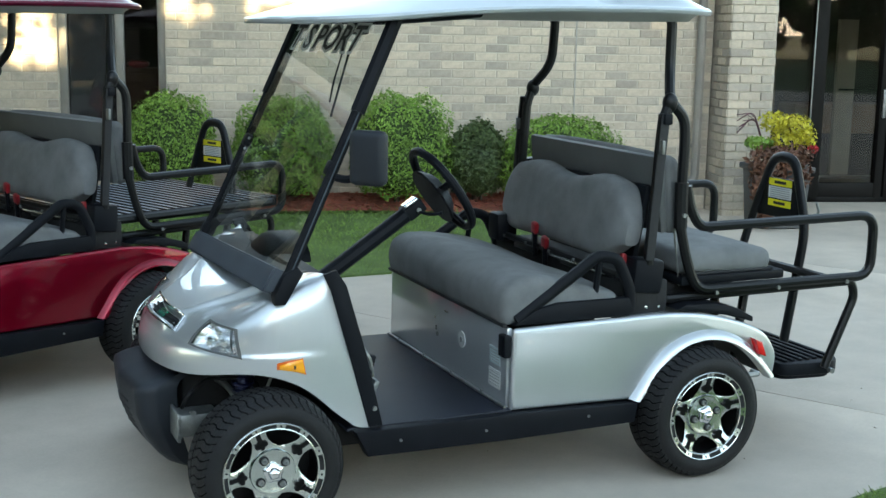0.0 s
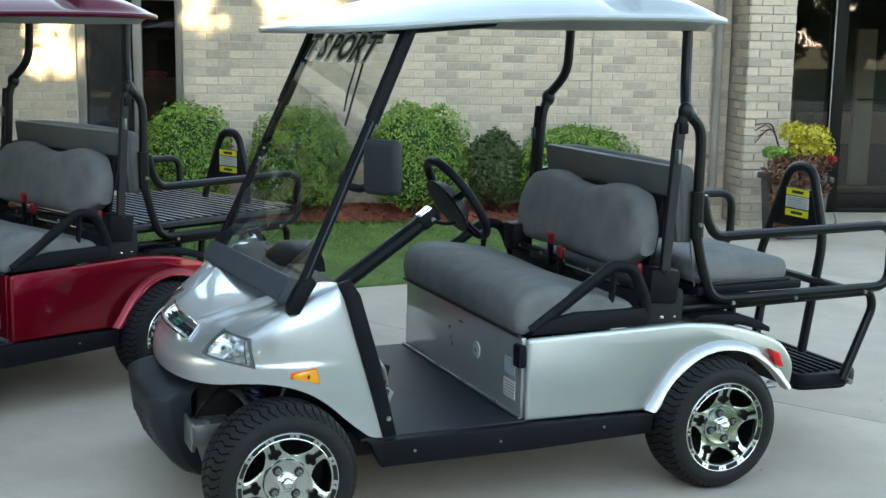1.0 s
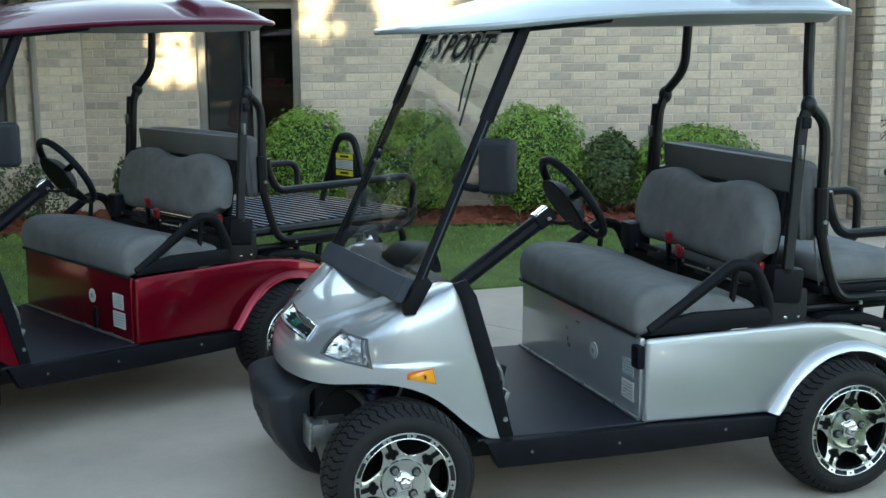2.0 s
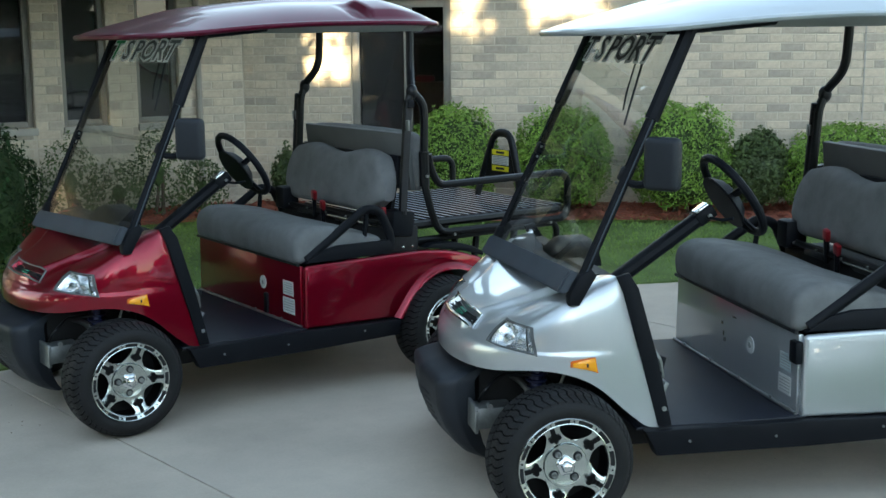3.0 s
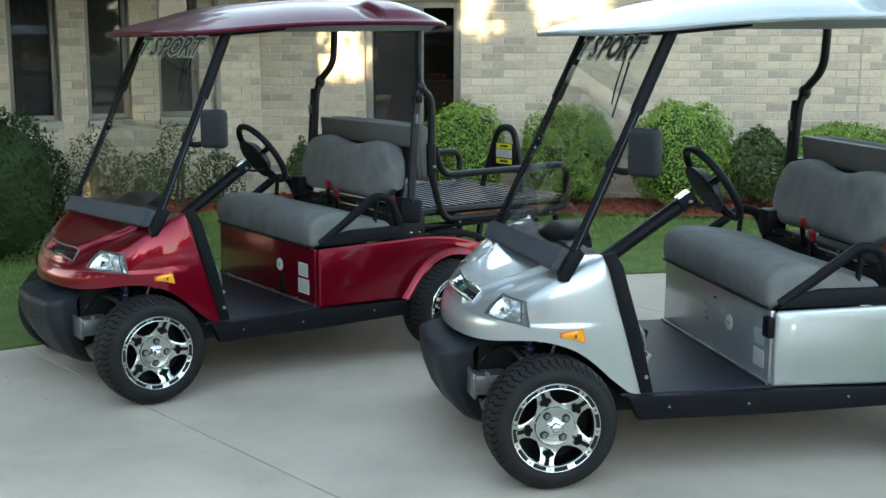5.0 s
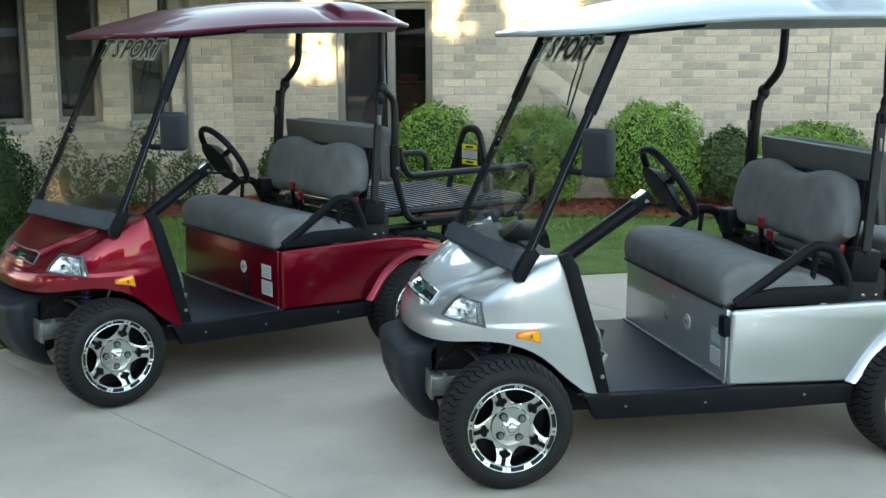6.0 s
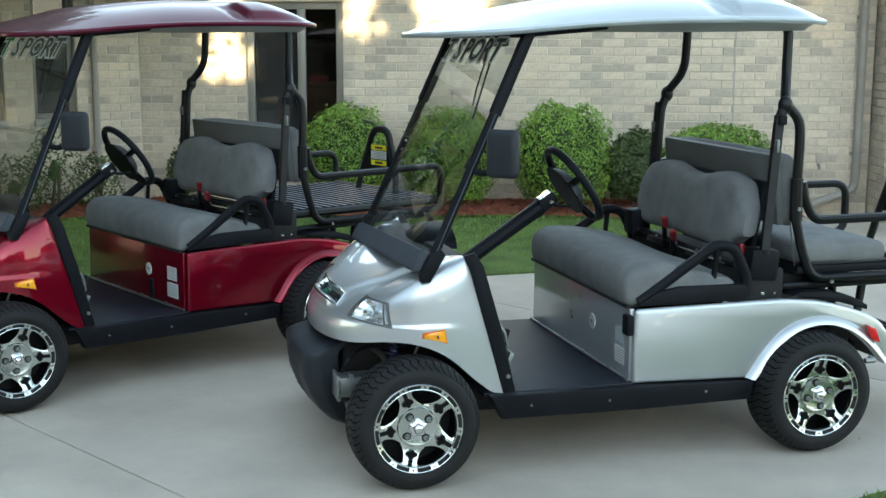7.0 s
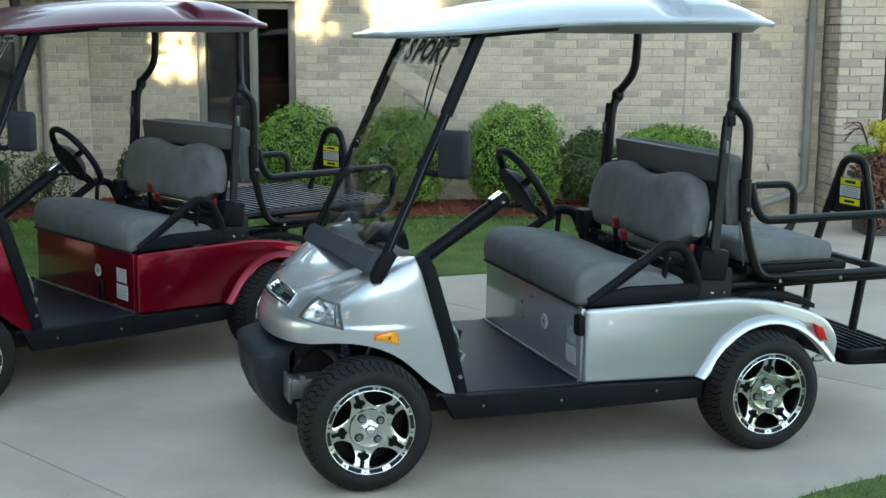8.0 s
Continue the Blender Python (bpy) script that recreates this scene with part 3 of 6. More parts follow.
def rear_body(cart, paint):
    # side panels with the wheel opening
    top = [(2.035, 0.335), (2.05, 0.42), (1.995, 0.505), (1.92, 0.545), (1.80, 0.585), (1.68, 0.610), (1.55, 0.622), (1.36, 0.620), (1.10, 0.617), (0.905, 0.614), (0.893, 0.604), (0.888, 0.318)]
    for y0, y1 in ((SIDE, SIDE + 0.03), (FAR - 0.03, FAR)):
        part("side_panel", slab(ARCH + [(p.x, p.z) for p in rounded([(x, 0, z) for x, z in top], 0.045, 3)], "y", y0, y1, 0.014, None, 3), paint, cart)
    part("front_panel", box((0.02, FAR - SIDE - 0.062, 0.296), (0.893, MID, 0.463), 0.004), paint, cart)
    # rear deck between the sides
    deck = [(1.36, 0.612), (1.55, 0.616), (1.68, 0.604), (1.80, 0.579), (1.92, 0.538), (1.99, 0.498), (2.043, 0.42), (2.025, 0.35), (2.005, 0.35), (2.02, 0.41), (1.97, 0.48), (1.90, 0.52), (1.79, 0.56), (1.66, 0.586), (1.54, 0.596), (1.36, 0.592)]
    part("rear_deck", slab(deck, "y", SIDE + 0.031, FAR - 0.031), paint, cart)
    # flared wheel lips
    for sgn, base in ((1, SIDE), (-1, FAR)):
        bm = bmesh.new()
        rows = []
        pts = rounded([Vector((x, 0, z)) for x, z in ARCH], 0.03, 3)
        c = Vector((1.70, 0, 0.22))
        for p in pts:
            d = (p - c).normalized()
            prof = ((0.022, 0.0), (0.016, -0.012), (0.009, -0.022), (0.0, -0.028), (-0.010, -0.030), (-0.014, -0.024), (-0.012, 0.02))
            rows.append([bm.verts.new((p.x + d.x * a, base + sgn * b, p.z + d.z * a)) for a, b in prof])
        for A, B in zip(rows, rows[1:]):
            for k in range(len(A) - 1):
                bm.faces.new((A[k], A[k + 1], B[k + 1], B[k]))
        part("wheel_flare", bm, paint, cart, smooth=60)
        # inner wheel well
        bm = bmesh.new()
        rows = [[bm.verts.new((p.x, base + sgn * b, p.z + 0.004)) for b in (0.0, 0.30)] for p in pts]
        for A, B in zip(rows, rows[1:]):
            bm.faces.new((A[0], A[1], B[1], B[0]))
        part("wheel_well", bm, DARK, cart)
        # red side reflector on the tail
        q = [(1.912, 0.498), (1.946, 0.484), (1.970, 0.424), (1.936, 0.436)]
        part("reflector", slab(q, "y", base - 0.034 if sgn > 0 else base, base if sgn > 0 else base + 0.034, 0.003), REDLENS, cart, "red side reflector")
        # dark cover on the rear deck
        part("deck_cover", slab([(1.58, 0.628), (1.62, 0.645), (1.75, 0.640), (1.86, 0.612), (1.93, 0.575), (1.93, 0.555), (1.80, 0.592), (1.68, 0.612)], "y", min(base + sgn * 0.01, base + sgn * 0.13), max(base + sgn * 0.01, base + sgn * 0.13), 0.006), PLASTIC, cart)


def bolster(outline, y0, y1, r):
    """A padded roll: an x-z outline run from y0 to y1 with soft ends."""
    pts = rounded([(x, 0, z) for x, z in outline], 0.06, 4, True)
    c = sum(pts, Vector()) / len(pts)
    bm = bmesh.new()
    rings, half = [], 0.085
    steps = [0.0, 0.08, 0.22, 0.42, 0.68, 1.0]
    cuts = [y0 + r * q for q in steps] + [y0 + r + (y1 - y0 - 2 * r) * k / 14 for k in range(1, 14)] + [y1 - r * q for q in steps[::-1]]
    for y in cuts:
        e = min(y - y0, y1 - y)
        inset = r - math.sqrt(max(0.0, r * r - (r - e) ** 2)) if e < r else 0.0
        rings.append([bm.verts.new((c.x + (p.x - c.x) * (1 - inset / 0.25), y, c.z + (p.z - c.z) * (1 - inset / half) + (0.004 * math.sin(y * 9 + p.x * 13) if p.z > c.z else 0))) for p in pts])
    for P, Q in zip(rings, rings[1:]):
        for k in range(len(pts)):
            bm.faces.new((P[k], P[(k + 1) % len(pts)], Q[(k + 1) % len(pts)], Q[k]))
    bm.faces.new(rings[0])
    bm.faces.new(rings[-1][::-1])
    return bm


def build_cart(name, label, paint, m, rear):
    cart = holder(name, label, "golf cart", "parked golf carts")
    # cowl
    skin = COWL.copy()
    skin.materials[0] = paint
    new("front_cowl", skin).parent = cart
    rear_body(cart, paint)

    # ---- lamps, badge and indicators on the cowl
    for sg in (-1, 1):
        lamp = new("headlamp")
        lamp.parent = cart
        quad = [(sg * a, b) for a, b in LAMP]
        rim, inner = grow(quad, 1.03), grow(quad, 0.90)
        part("lamp_rim", ring_on_cowl(rim, inner, 0.003, 0.010), BOARD, lamp, "dark grey lamp surround", smooth=60)
        c = sum((Vector(q) for q in inner), Vector((0, 0))) / 4
        axis = cowl_normal(c.x, c.y)
        def bowl(u, v, inner=inner, axis=axis):
            e = (1 - abs(2 * u - 1) ** 3) * (1 - abs(2 * v - 1) ** 3)
            return quad_point(inner, u, v, -0.006) - axis * (0.052 * e + 0.008 * e * math.sin(u * 15 + v * 4) * math.cos(v * 11))
        part("reflector_bowl", sheet(bowl, 13, 9), REFLECTOR, lamp, "faceted bright reflector", smooth=0)
        for at, r in (((0.36, 0.42), 0.026), ((0.68, 0.46), 0.020)):
            b = lathe([(r, 0.0), (r * 0.96, 0.012), (r * 0.7, 0.022), (r * 0.25, 0.028), (0.0005, 0.029)], 20)
            mid = quad_point(inner, *at, -0.020)
            b.transform(Matrix.Translation(mid) @ (-axis).to_track_quat("Y", "Z").to_matrix().to_4x4())
            part("lamp_dish", b, CHROME, lamp)
            b = bmesh.new()
            bmesh.ops.create_uvsphere(b, u_segments=12, v_segments=8, radius=r * 0.36)
            bmesh.ops.translate(b, vec=mid - axis * 0.008, verts=b.verts)
            part("bulb_cover", b, ALLOY, lamp)
        part("lamp_side", on_cowl([Vector(inner[1]).lerp(Vector(inner[0]), 0.13), Vector(inner[1]).lerp(Vector(inner[0]), 0.10), Vector(inner[2]).lerp(Vector(inner[3]), 0.10), Vector(inner[2]).lerp(Vector(inner[3]), 0.13)], -0.003, 2, 8, None, 0.002), BOARD, lamp)
        lens = part("lens", on_cowl(inner, 0.001, 12, 12, None, 0.0015, 0.008), LENS, lamp, "clear moulded lamp lens")
        lens.visible_shadow = False
        amber = new("indicator")
        amber.parent = cart
        part("indicator_lens", on_cowl([(sg * 0.693, 0.053), (sg * 0.768, 0.080), (sg * 0.759, 0.146), (sg * 0.693, 0.072)], 0.004, 6, 6, None, 0.006, 0.003), AMBER, amber, "amber turn signal lens")
        part("indicator_rim", on_cowl([(sg * 0.686, 0.046), (sg * 0.773, 0.075), (sg * 0.763, 0.154), (sg * 0.686, 0.079)], 0.0015, 6, 6, None, 0.002), AMBERDARK, amber)
        b = box((0.006, 0.004, 0.012), cowl_point(sg * 0.735, 0.090) + cowl_normal(sg * 0.735, 0.090) * 0.0135)
        part("indicator_screw", b, DARK, amber)
    g0, g1 = GRILLE[0] + 0.016, GRILLE[1] - 0.004
    part("grille_recess", on_cowl([(-0.238, g0), (0.238, g0), (0.212, g1), (-0.212, g1)], 0.002, 16, 6, None, 0.002), DARK, cart)
    for k in range(2):
        vv = g0 + (g1 - g0) * (0.33 + 0.34 * k)
        part("grille_bar", tube([cowl_point(-0.222 + 0.444 * q / 14, vv) + Vector((-0.006, 0, 0.005)) for q in range(15)], 0.0035, 0, 6), PLASTIC, cart)
    def rim_at(q, v):
        return cowl_point(q, v) + Vector((-0.50, 0, 0.86)) * 0.003
    a, b = GRILLE[0] - 0.010, GRILLE[1] + 0.016
    loop = [rim_at(-0.262 + 0.524 * q / 16, a) for q in range(17)] + [rim_at(0.235 - 0.47 * q / 16, b) for q in range(17)]
    part("grille_surround", tube(loop, 0.0045, 0, 8, True), CHROME if rear == "seat" else STEEL, cart, "bright grille surround")
    part("nose_badge", on_cowl([(-0.055, g0 + 0.012), (0.055, g0 + 0.012), (0.055, g1 - 0.004), (-0.055, g1 - 0.004)], 0.010, 4, 4, None, 0.003), BADGE, cart, "green enamel nose badge")

    # ---- bumper
    def bump(u, v):
        # wraps from the near side round the front to the far side
        x, y = along(((0.0, -0.215, 0.40), (0.22, -0.29, 0.385), (0.27, -0.335, 0.40), (0.30, -0.352, 0.425), (0.5, -0.372, MID), (0.70, -0.352, 0.875), (0.73, -0.335, 0.90), (0.78, -0.29, 0.915), (1.0, -0.215, 0.90)), u)
        inset, z = along(((0.0, 0.16, 0.478), (0.18, 0.03, 0.446), (0.22, 0.008, 0.436), (0.26, 0.0, 0.420), (0.45, 0.008, 0.33), (0.62, 0.04, 0.255), (0.78, 0.085, 0.19), (0.9, 0.13, 0.15), (1.0, 0.19, 0.122)), v)
        c = Vector((-0.10, MID))
        d = Vector((x, y)) - c
        k = max(0.0, 1 - inset / max(0.24, abs(d.x)) * 0.9) if d.x < -0.02 else 1
        return Vector((c.x + d.x * k, c.y + d.y * (1 - 0.35 * inset / 0.17 * 0.5), z))
    part("bumper", sheet(bump, 60, 36), BUMPER, cart, "dark textured plastic bumper", smooth=40)
    for k in range(6):
        part("bumper_rib", tube([bump(0.40 + 0.20 * q / 8, 0.40 + 0.055 * k) + Vector((0.0005, 0, 0)) for q in range(9)], 0.0035, 0, 6), BUMPER, cart)

    # ---- chassis
    part("underbody", box((1.45, 0.86, 0.10), (0.80, MID, 0.255), 0.02), DARK, cart)
    part("front_frame", box((0.42, 0.40, 0.16), (0.02, MID, 0.41), 0.02), DARK, cart)
    for sg in (-1, 1):
        yy = MID + sg * 0.40
        part("suspension_arm", box((0.135, 0.10, 0.078), (-0.165, yy - sg * 0.09, 0.322), 0.008), STEEL, cart, "grey cast suspension arm")
        part("shock", tube([(-0.03, yy - sg * 0.04, 0.30), (0.0, yy - sg * 0.08, 0.50)], 0.024, 0, 12), SHOCKBLUE, cart, "blue coil shock")
        for k in range(6):
            c = Vector((-0.03, yy - sg * 0.04, 0.30)).lerp(Vector((0.0, yy - sg * 0.08, 0.50)), 0.30 + 0.11 * k)
            part("spring_coil", tube([c + Vector((math.cos(a) * 0.034, math.sin(a) * 0.034, 0.003 * math.sin(a))) for a in [2 * math.pi * q / 14 for q in range(14)]], 0.006, 0, 6, True), SHOCKBLUE, cart)
        part("knuckle", box((0.07, 0.05, 0.15), (-0.015, yy + sg * 0.10, 0.285), 0.012, (0, 8, 0)), STEEL, cart)
        part("upper_arm", tube([(-0.02, yy + sg * 0.10, 0.37), (-0.05, yy - sg * 0.10, 0.43), (-0.07, yy - sg * 0.24, 0.43)], 0.013, 0.04, 8), STEEL, cart)
        part("brake_line", tube([(0.02, yy + sg * 0.08, 0.33), (0.06, yy + sg * 0.02, 0.40), (0.03, yy - sg * 0.10, 0.46)], 0.005, 0.05, 6), TUBE, cart)
        for dz in (-0.028, 0.028):
            part("flange_bolt", disc(0.008, -0.006, 0.006, (-0.235, yy - sg * 0.09 - 0.066, 0.322 + dz), 8), STEEL, cart)
        part("arm_flange", box((0.012, 0.13, 0.10), (-0.235, yy - sg * 0.09, 0.322), 0.003), STEEL, cart)
        part("hose", tube([(-0.21, yy - sg * 0.10, 0.37), (-0.20, yy - sg * 0.06, 0.42), (-0.12, yy - sg * 0.12, 0.46), (-0.03, yy - sg * 0.05, 0.47)], 0.007, 0.03, 6), TUBE, cart)
        part("bolt", disc(0.010, -0.012, 0.012, (-0.19, yy - sg * 0.02, 0.375), 8), STEEL, cart)
        part("tie_rod", tube([(-0.08, yy + sg * 0.04, 0.27), (-0.10, MID, 0.27)], 0.009, 0, 8), STEEL, cart)
        part("spring_clip", tube([(0.03, yy + sg * 0.08, 0.45), (0.05, yy + sg * 0.1, 0.52), (0.08, yy + sg * 0.1, 0.50)], 0.006, 0.02, 6), STEEL, cart)
    part("rear_axle", tube([(1.66, 0.12, HUB_Z), (1.66, 2 * MID - 0.12, HUB_Z)], 0.04, 0, 12), DARK, cart)
    part("tow_eye", tube([(2.02, 0.20, 0.30), (2.07, 0.20, 0.30), (2.07, 0.24, 0.30)], 0.012, 0.01, 8), STEEL, cart)
    wheel(cart, pose(0.0, 0.0, HUB_Z, 0, -22 if rear == "seat" else 18, 0), "front_wheel")
    wheel(cart, pose(0.0, 2 * MID, HUB_Z, 0, 40, 180), "front_wheel")
    wheel(cart, pose(1.66, 0.0, HUB_Z, 0, 0, 0), "rear_wheel")
    wheel(cart, pose(1.66, 2 * MID, HUB_Z, 0, 10, 180), "rear_wheel")

    # ---- floor, sills and kick strips
    part("floor_mat", box((0.62, FAR - SIDE - 0.01, 0.012), (0.59, MID, 0.318), 0.004), MAT, cart)
    part("toe_board", slab([(0.21, 0.76), (0.31, 0.33), (0.33, 0.33), (0.24, 0.76)], "y", SIDE + 0.06, FAR - 0.06), MAT, cart)
    for y0, y1 in ((SIDE - 0.03, SIDE + 0.03), (FAR - 0.03, FAR + 0.03)):
        part("sill", slab([(0.345, 0.228), (0.298, 0.320), (0.90, 0.316), (1.40, 0.300), (1.39, 0.228), (0.90, 0.222)], "y", y0, y1, 0.006), PLASTIC, cart)
        strip = [(0.196, 0.856), (0.24, 0.868), (0.275, 0.815), (0.345, 0.58), (0.405, 0.326), (0.355, 0.326), (0.295, 0.55), (0.222, 0.80)]
        part("kick_strip", slab(strip, "y", y0 + 0.022, y1 - 0.018, 0.006), PLASTIC, cart)
        yo = SIDE - 0.031 if y0 < MID else FAR + 0.031
        for x, z in ((0.46, 0.275), (0.78, 0.27), (1.19, 0.275)):
            part("sill_screw", disc(0.005, -0.003, 0.003, (x, yo, z), 10), STEEL, cart)
        yk = SIDE - 0.012 if y0 < MID else FAR + 0.012
        part("kick_screw", disc(0.008, -0.004, 0.004, (0.372, yk, 0.39), 10), STEEL, cart)
    part("panel_rail", tube([(0.876, SIDE + 0.02, 0.328), (0.876, FAR - 0.02, 0.328)], 0.007, 0, 8), STEEL, cart)
    for k in range(4):
        part("rail_screw", box((0.006, 0.012, 0.012), (0.868, SIDE + 0.2 + 0.27 * k, 0.34), 0.002), STEEL, cart)
    # dash
    dash = [(0.185, 0.795), (0.205, 0.818), (0.255, 0.822), (0.280, 0.80), (0.292, 0.76), (0.315, 0.66), (0.27, 0.66), (0.21, 0.76)]
    part("dash", slab(dash, "y", SIDE + 0.07, FAR - 0.07, 0.012), PLASTIC, cart)
    def hood(u, v):
        a = math.pi * (0.04 + 0.92 * u)
        swell = min(1.0, v / 0.45) ** 0.5
        return Vector((0.165 + 0.165 * v, 0.80 - 0.19 * math.cos(a) * (0.75 + 0.25 * swell), 0.770 + 0.105 * math.sin(a) ** 0.8 * swell))
    part("instrument_hood", sheet(hood, 20, 12, None, 0.006), PLASTIC, cart, smooth=60)
    part("dash_pad", on_cowl([(-0.56, 0.87), (0.66, 0.80), (0.66, 1.0), (-0.56, 1.0)], 0.003, 24, 4, None, 0.003), PLASTIC, cart)
    # brake and accelerator
    part("pedal_arm", tube([(0.30, 0.30, 0.56), (0.35, 0.25, 0.47), (0.40, 0.22, 0.40)], 0.010, 0.03, 8), STEEL, cart)
    part("pedal_pad", box((0.02, 0.09, 0.10), (0.41, 0.22, 0.40), 0.006, (0, 25, 0)), STEEL, cart, "ribbed metal pedal pad")
    part("pedal_pad", box((0.02, 0.055, 0.14), (0.42, 0.36, 0.385), 0.006, (0, 30, 0)), PLASTIC, cart)

    part("brake_bracket", tube([(0.335, 0.095, 0.60), (0.365, 0.085, 0.55), (0.378, 0.10, 0.49)], 0.010, 0.02, 8), STEEL, cart)
    part("brake_catch", box((0.02, 0.03, 0.07), (0.372, 0.10, 0.53), 0.005, (0, 15, 0)), PLASTIC, cart)
    # ---- steering
    col = part("steering_column", tube([(0.27, 0.35, 0.77), (0.63, 0.35, 1.015)], 0.034, 0, 10, flat=0.028), PLASTIC, cart)
    part("column_clamp", box((0.075, 0.075, 0.050), (0.622, 0.35, 1.012), 0.008, (0, -35, 0)), PLASTIC, cart)
    part("clamp_plate", box((0.056, 0.050, 0.012), (0.610, 0.35, 1.034), 0.003, (0, -35, 0)), CHROME, cart, "bright metal column clamp")
    part("clamp_bolt", disc(0.008, -0.006, 0.006, (0.630, 0.310, 1.012), 8), STEEL, cart)
    sw = new("steering_wheel")
    sw.parent = cart
    C, axis = Vector((0.745, 0.37, 1.075)), Vector((-0.83, 0.0, -0.56)).normalized()
    e1, e2 = Vector((0, 1, 0)), axis.cross(Vector((0, 1, 0))).normalized()
    ring = [C + e1 * (math.cos(a) * 0.165) + e2 * (math.sin(a) * 0.165) for a in [2 * math.pi * k / 36 for k in range(36)]]
    part("rim", tube(ring, 0.0155, 0, 10, True), PLASTIC, sw)
    b = bmesh.new()
    bmesh.ops.create_cone(b, segments=24, radius1=0.070, radius2=0.118, depth=0.046, cap_ends=True)
    bmesh.ops.bevel(b, geom=[e for e in b.edges], offset=0.008, segments=2, affect="EDGES")
    b.transform(Matrix.Translation(C + axis * 0.026) @ axis.to_track_quat("Z", "Y").to_matrix().to_4x4())
    part("hub_cover", b, PLASTIC, sw)
    for a in (200, 340, 90):
        d = e1 * math.cos(radians(a)) + e2 * math.sin(radians(a))
        part("spoke", tube([C + axis * 0.03 + d * 0.03, C + axis * 0.012 + d * 0.11, C + d * 0.158], 0.022, 0.05, 8, flat=0.009), PLASTIC, sw)
    part("gear_lever", tube([(0.60, 0.35, 1.01), (0.66, 0.27, 1.00), (0.69, 0.24, 1.01)], 0.006, 0.03, 8), PLASTIC, cart)
    part("brake_lever", tube([(0.70, 0.47, 1.0), (0.66, 0.50, 0.95), (0.44, 0.52, 0.80)], 0.014, 0.05, 8), TUBE, cart)

    # ---- windshield
    for y, lean in ((0.10, 0.035), (2 * MID - 0.10, -0.035)):
        part("windshield_post", tube([(0.055, y, 0.775), (0.260, y + lean * 0.5, 1.217), (0.466, y + lean, 1.672)], 0.017, 0, 8, flat=0.019), PLASTIC, cart)
        part("post_sleeve", tube([(0.331, y + lean * 0.66, 1.372), (0.466, y + lean, 1.672)], 0.025, 0, 8, flat=0.026), PLASTIC, cart)
        part("post_trim", tube([(0.075, y + (-0.019 if y < MID else 0.019), 0.82), (0.331, y + lean * 0.66 + (-0.019 if y < MID else 0.019), 1.375)], 0.003, 0, 6), BRACE, cart)
        part("post_foot", slab([(0.040, 0.760), (0.075, 0.760), (0.135, 0.86), (0.115, 0.885), (0.07, 0.86), (0.036, 0.79)], "y", y - 0.026, y + 0.026, 0.01), PLASTIC, cart)
        part("hinge", box((0.035, 0.05, 0.05), (0.245, y + (0.03 if y < MID else -0.03), 1.19), 0.008, (0, 25, 0)), PLASTIC, cart)
        for z in (1.16, 1.20):
            part("hinge_screw", disc(0.006, -0.003, 0.003, (0.225 + (z - 1.16) * 0.45, y + (0.06 if y < MID else -0.06), z), 8), STEEL, cart)
    bar = bmesh.new()
    ends = [[bar.verts.new((x, y, z + dz)) for x, z in ((0.000, 0.778), (0.036, 0.764), (0.082, 0.834), (0.044, 0.852))] for y, dz in ((0.10, 0.03), (1.22, -0.022))]
    for k in range(4):
        bar.faces.new((ends[0][k], ends[0][(k + 1) % 4], ends[1][(k + 1) % 4], ends[1][k]))
    bar.faces.new(ends[0][::-1])
    bar.faces.new(ends[1])
    bmesh.ops.bevel(bar, geom=bar.edges[:], offset=0.007, segments=2, affect="EDGES")
    part("windshield_brace", bar, BRACE, cart)
    part("header_bar", box((0.05, FAR - SIDE - 0.24, 0.035), (0.468, MID, 1.668), 0.008), PLASTIC, cart)
    d = (Vector((0.463, 0, 1.665)) - Vector((0.06, 0, 0.790)))
    def pane(u0, u1, off):
        return lambda u, v: Vector((0.06 + d.x * (u0 + (u1 - u0) * v) + off, MID + (u - 0.5) * (2 * MID - 0.23 - 0.07 * (u0 + (u1 - u0) * v)), 0.790 + d.z * (u0 + (u1 - u0) * v)))
    for lo, hi, off in ((0.0, 0.50, -0.006), (0.485, 1.0, -0.014)):
        g = part("windshield_pane", sheet(pane(lo, hi, off), 2, 2, None, 0.005), SHIELD, cart, "clear acrylic windshield half", smooth=0)
        g.visible_shadow = False
    # lettering across the top of the pane
    along_pane = d.normalized()
    side_dir = Vector((0, 1, 0))
    nrm = side_dir.cross(along_pane).normalized()
    at = Vector((0.06, 0, 0.79)) + d * 0.915
    def lettering(words, y, mat, size, lift, off, name):
        bm = text_bm(words, size, 0.25, 0.0003, off)
        mm = Matrix(((-side_dir.x, along_pane.x, nrm.x, at.x + nrm.x * lift), (-side_dir.y * 1.36, along_pane.y, nrm.y, y), (-side_dir.z, along_pane.z, nrm.z, at.z + nrm.z * lift), (0, 0, 0, 1)))
        bm.transform(mm)
        part(name, bm, mat, cart, smooth=0)
    # words read from the front, so they run from the far post to the near one
    fill, edge = (INK if rear == "seat" else GREYDECAL), (SILVERINK if rear == "deck" else PALEDECAL)
    for letter, y in (("T", 1.035), ("S", 0.885), ("P", 0.76), ("O", 0.63), ("R", 0.495), ("T", 0.375)):
        first = letter == "T" and y > 0.9
        lettering(letter, y, edge, 0.138, -0.0205, 0.0115, "decal_outline")
        lettering(letter, y, GREENINK if first and rear == "deck" else fill, 0.138, -0.0215, 0.0012, "decal_letter")
    lettering("-", 0.975, edge, 0.11, -0.0215, 0.002, "decal_dash")
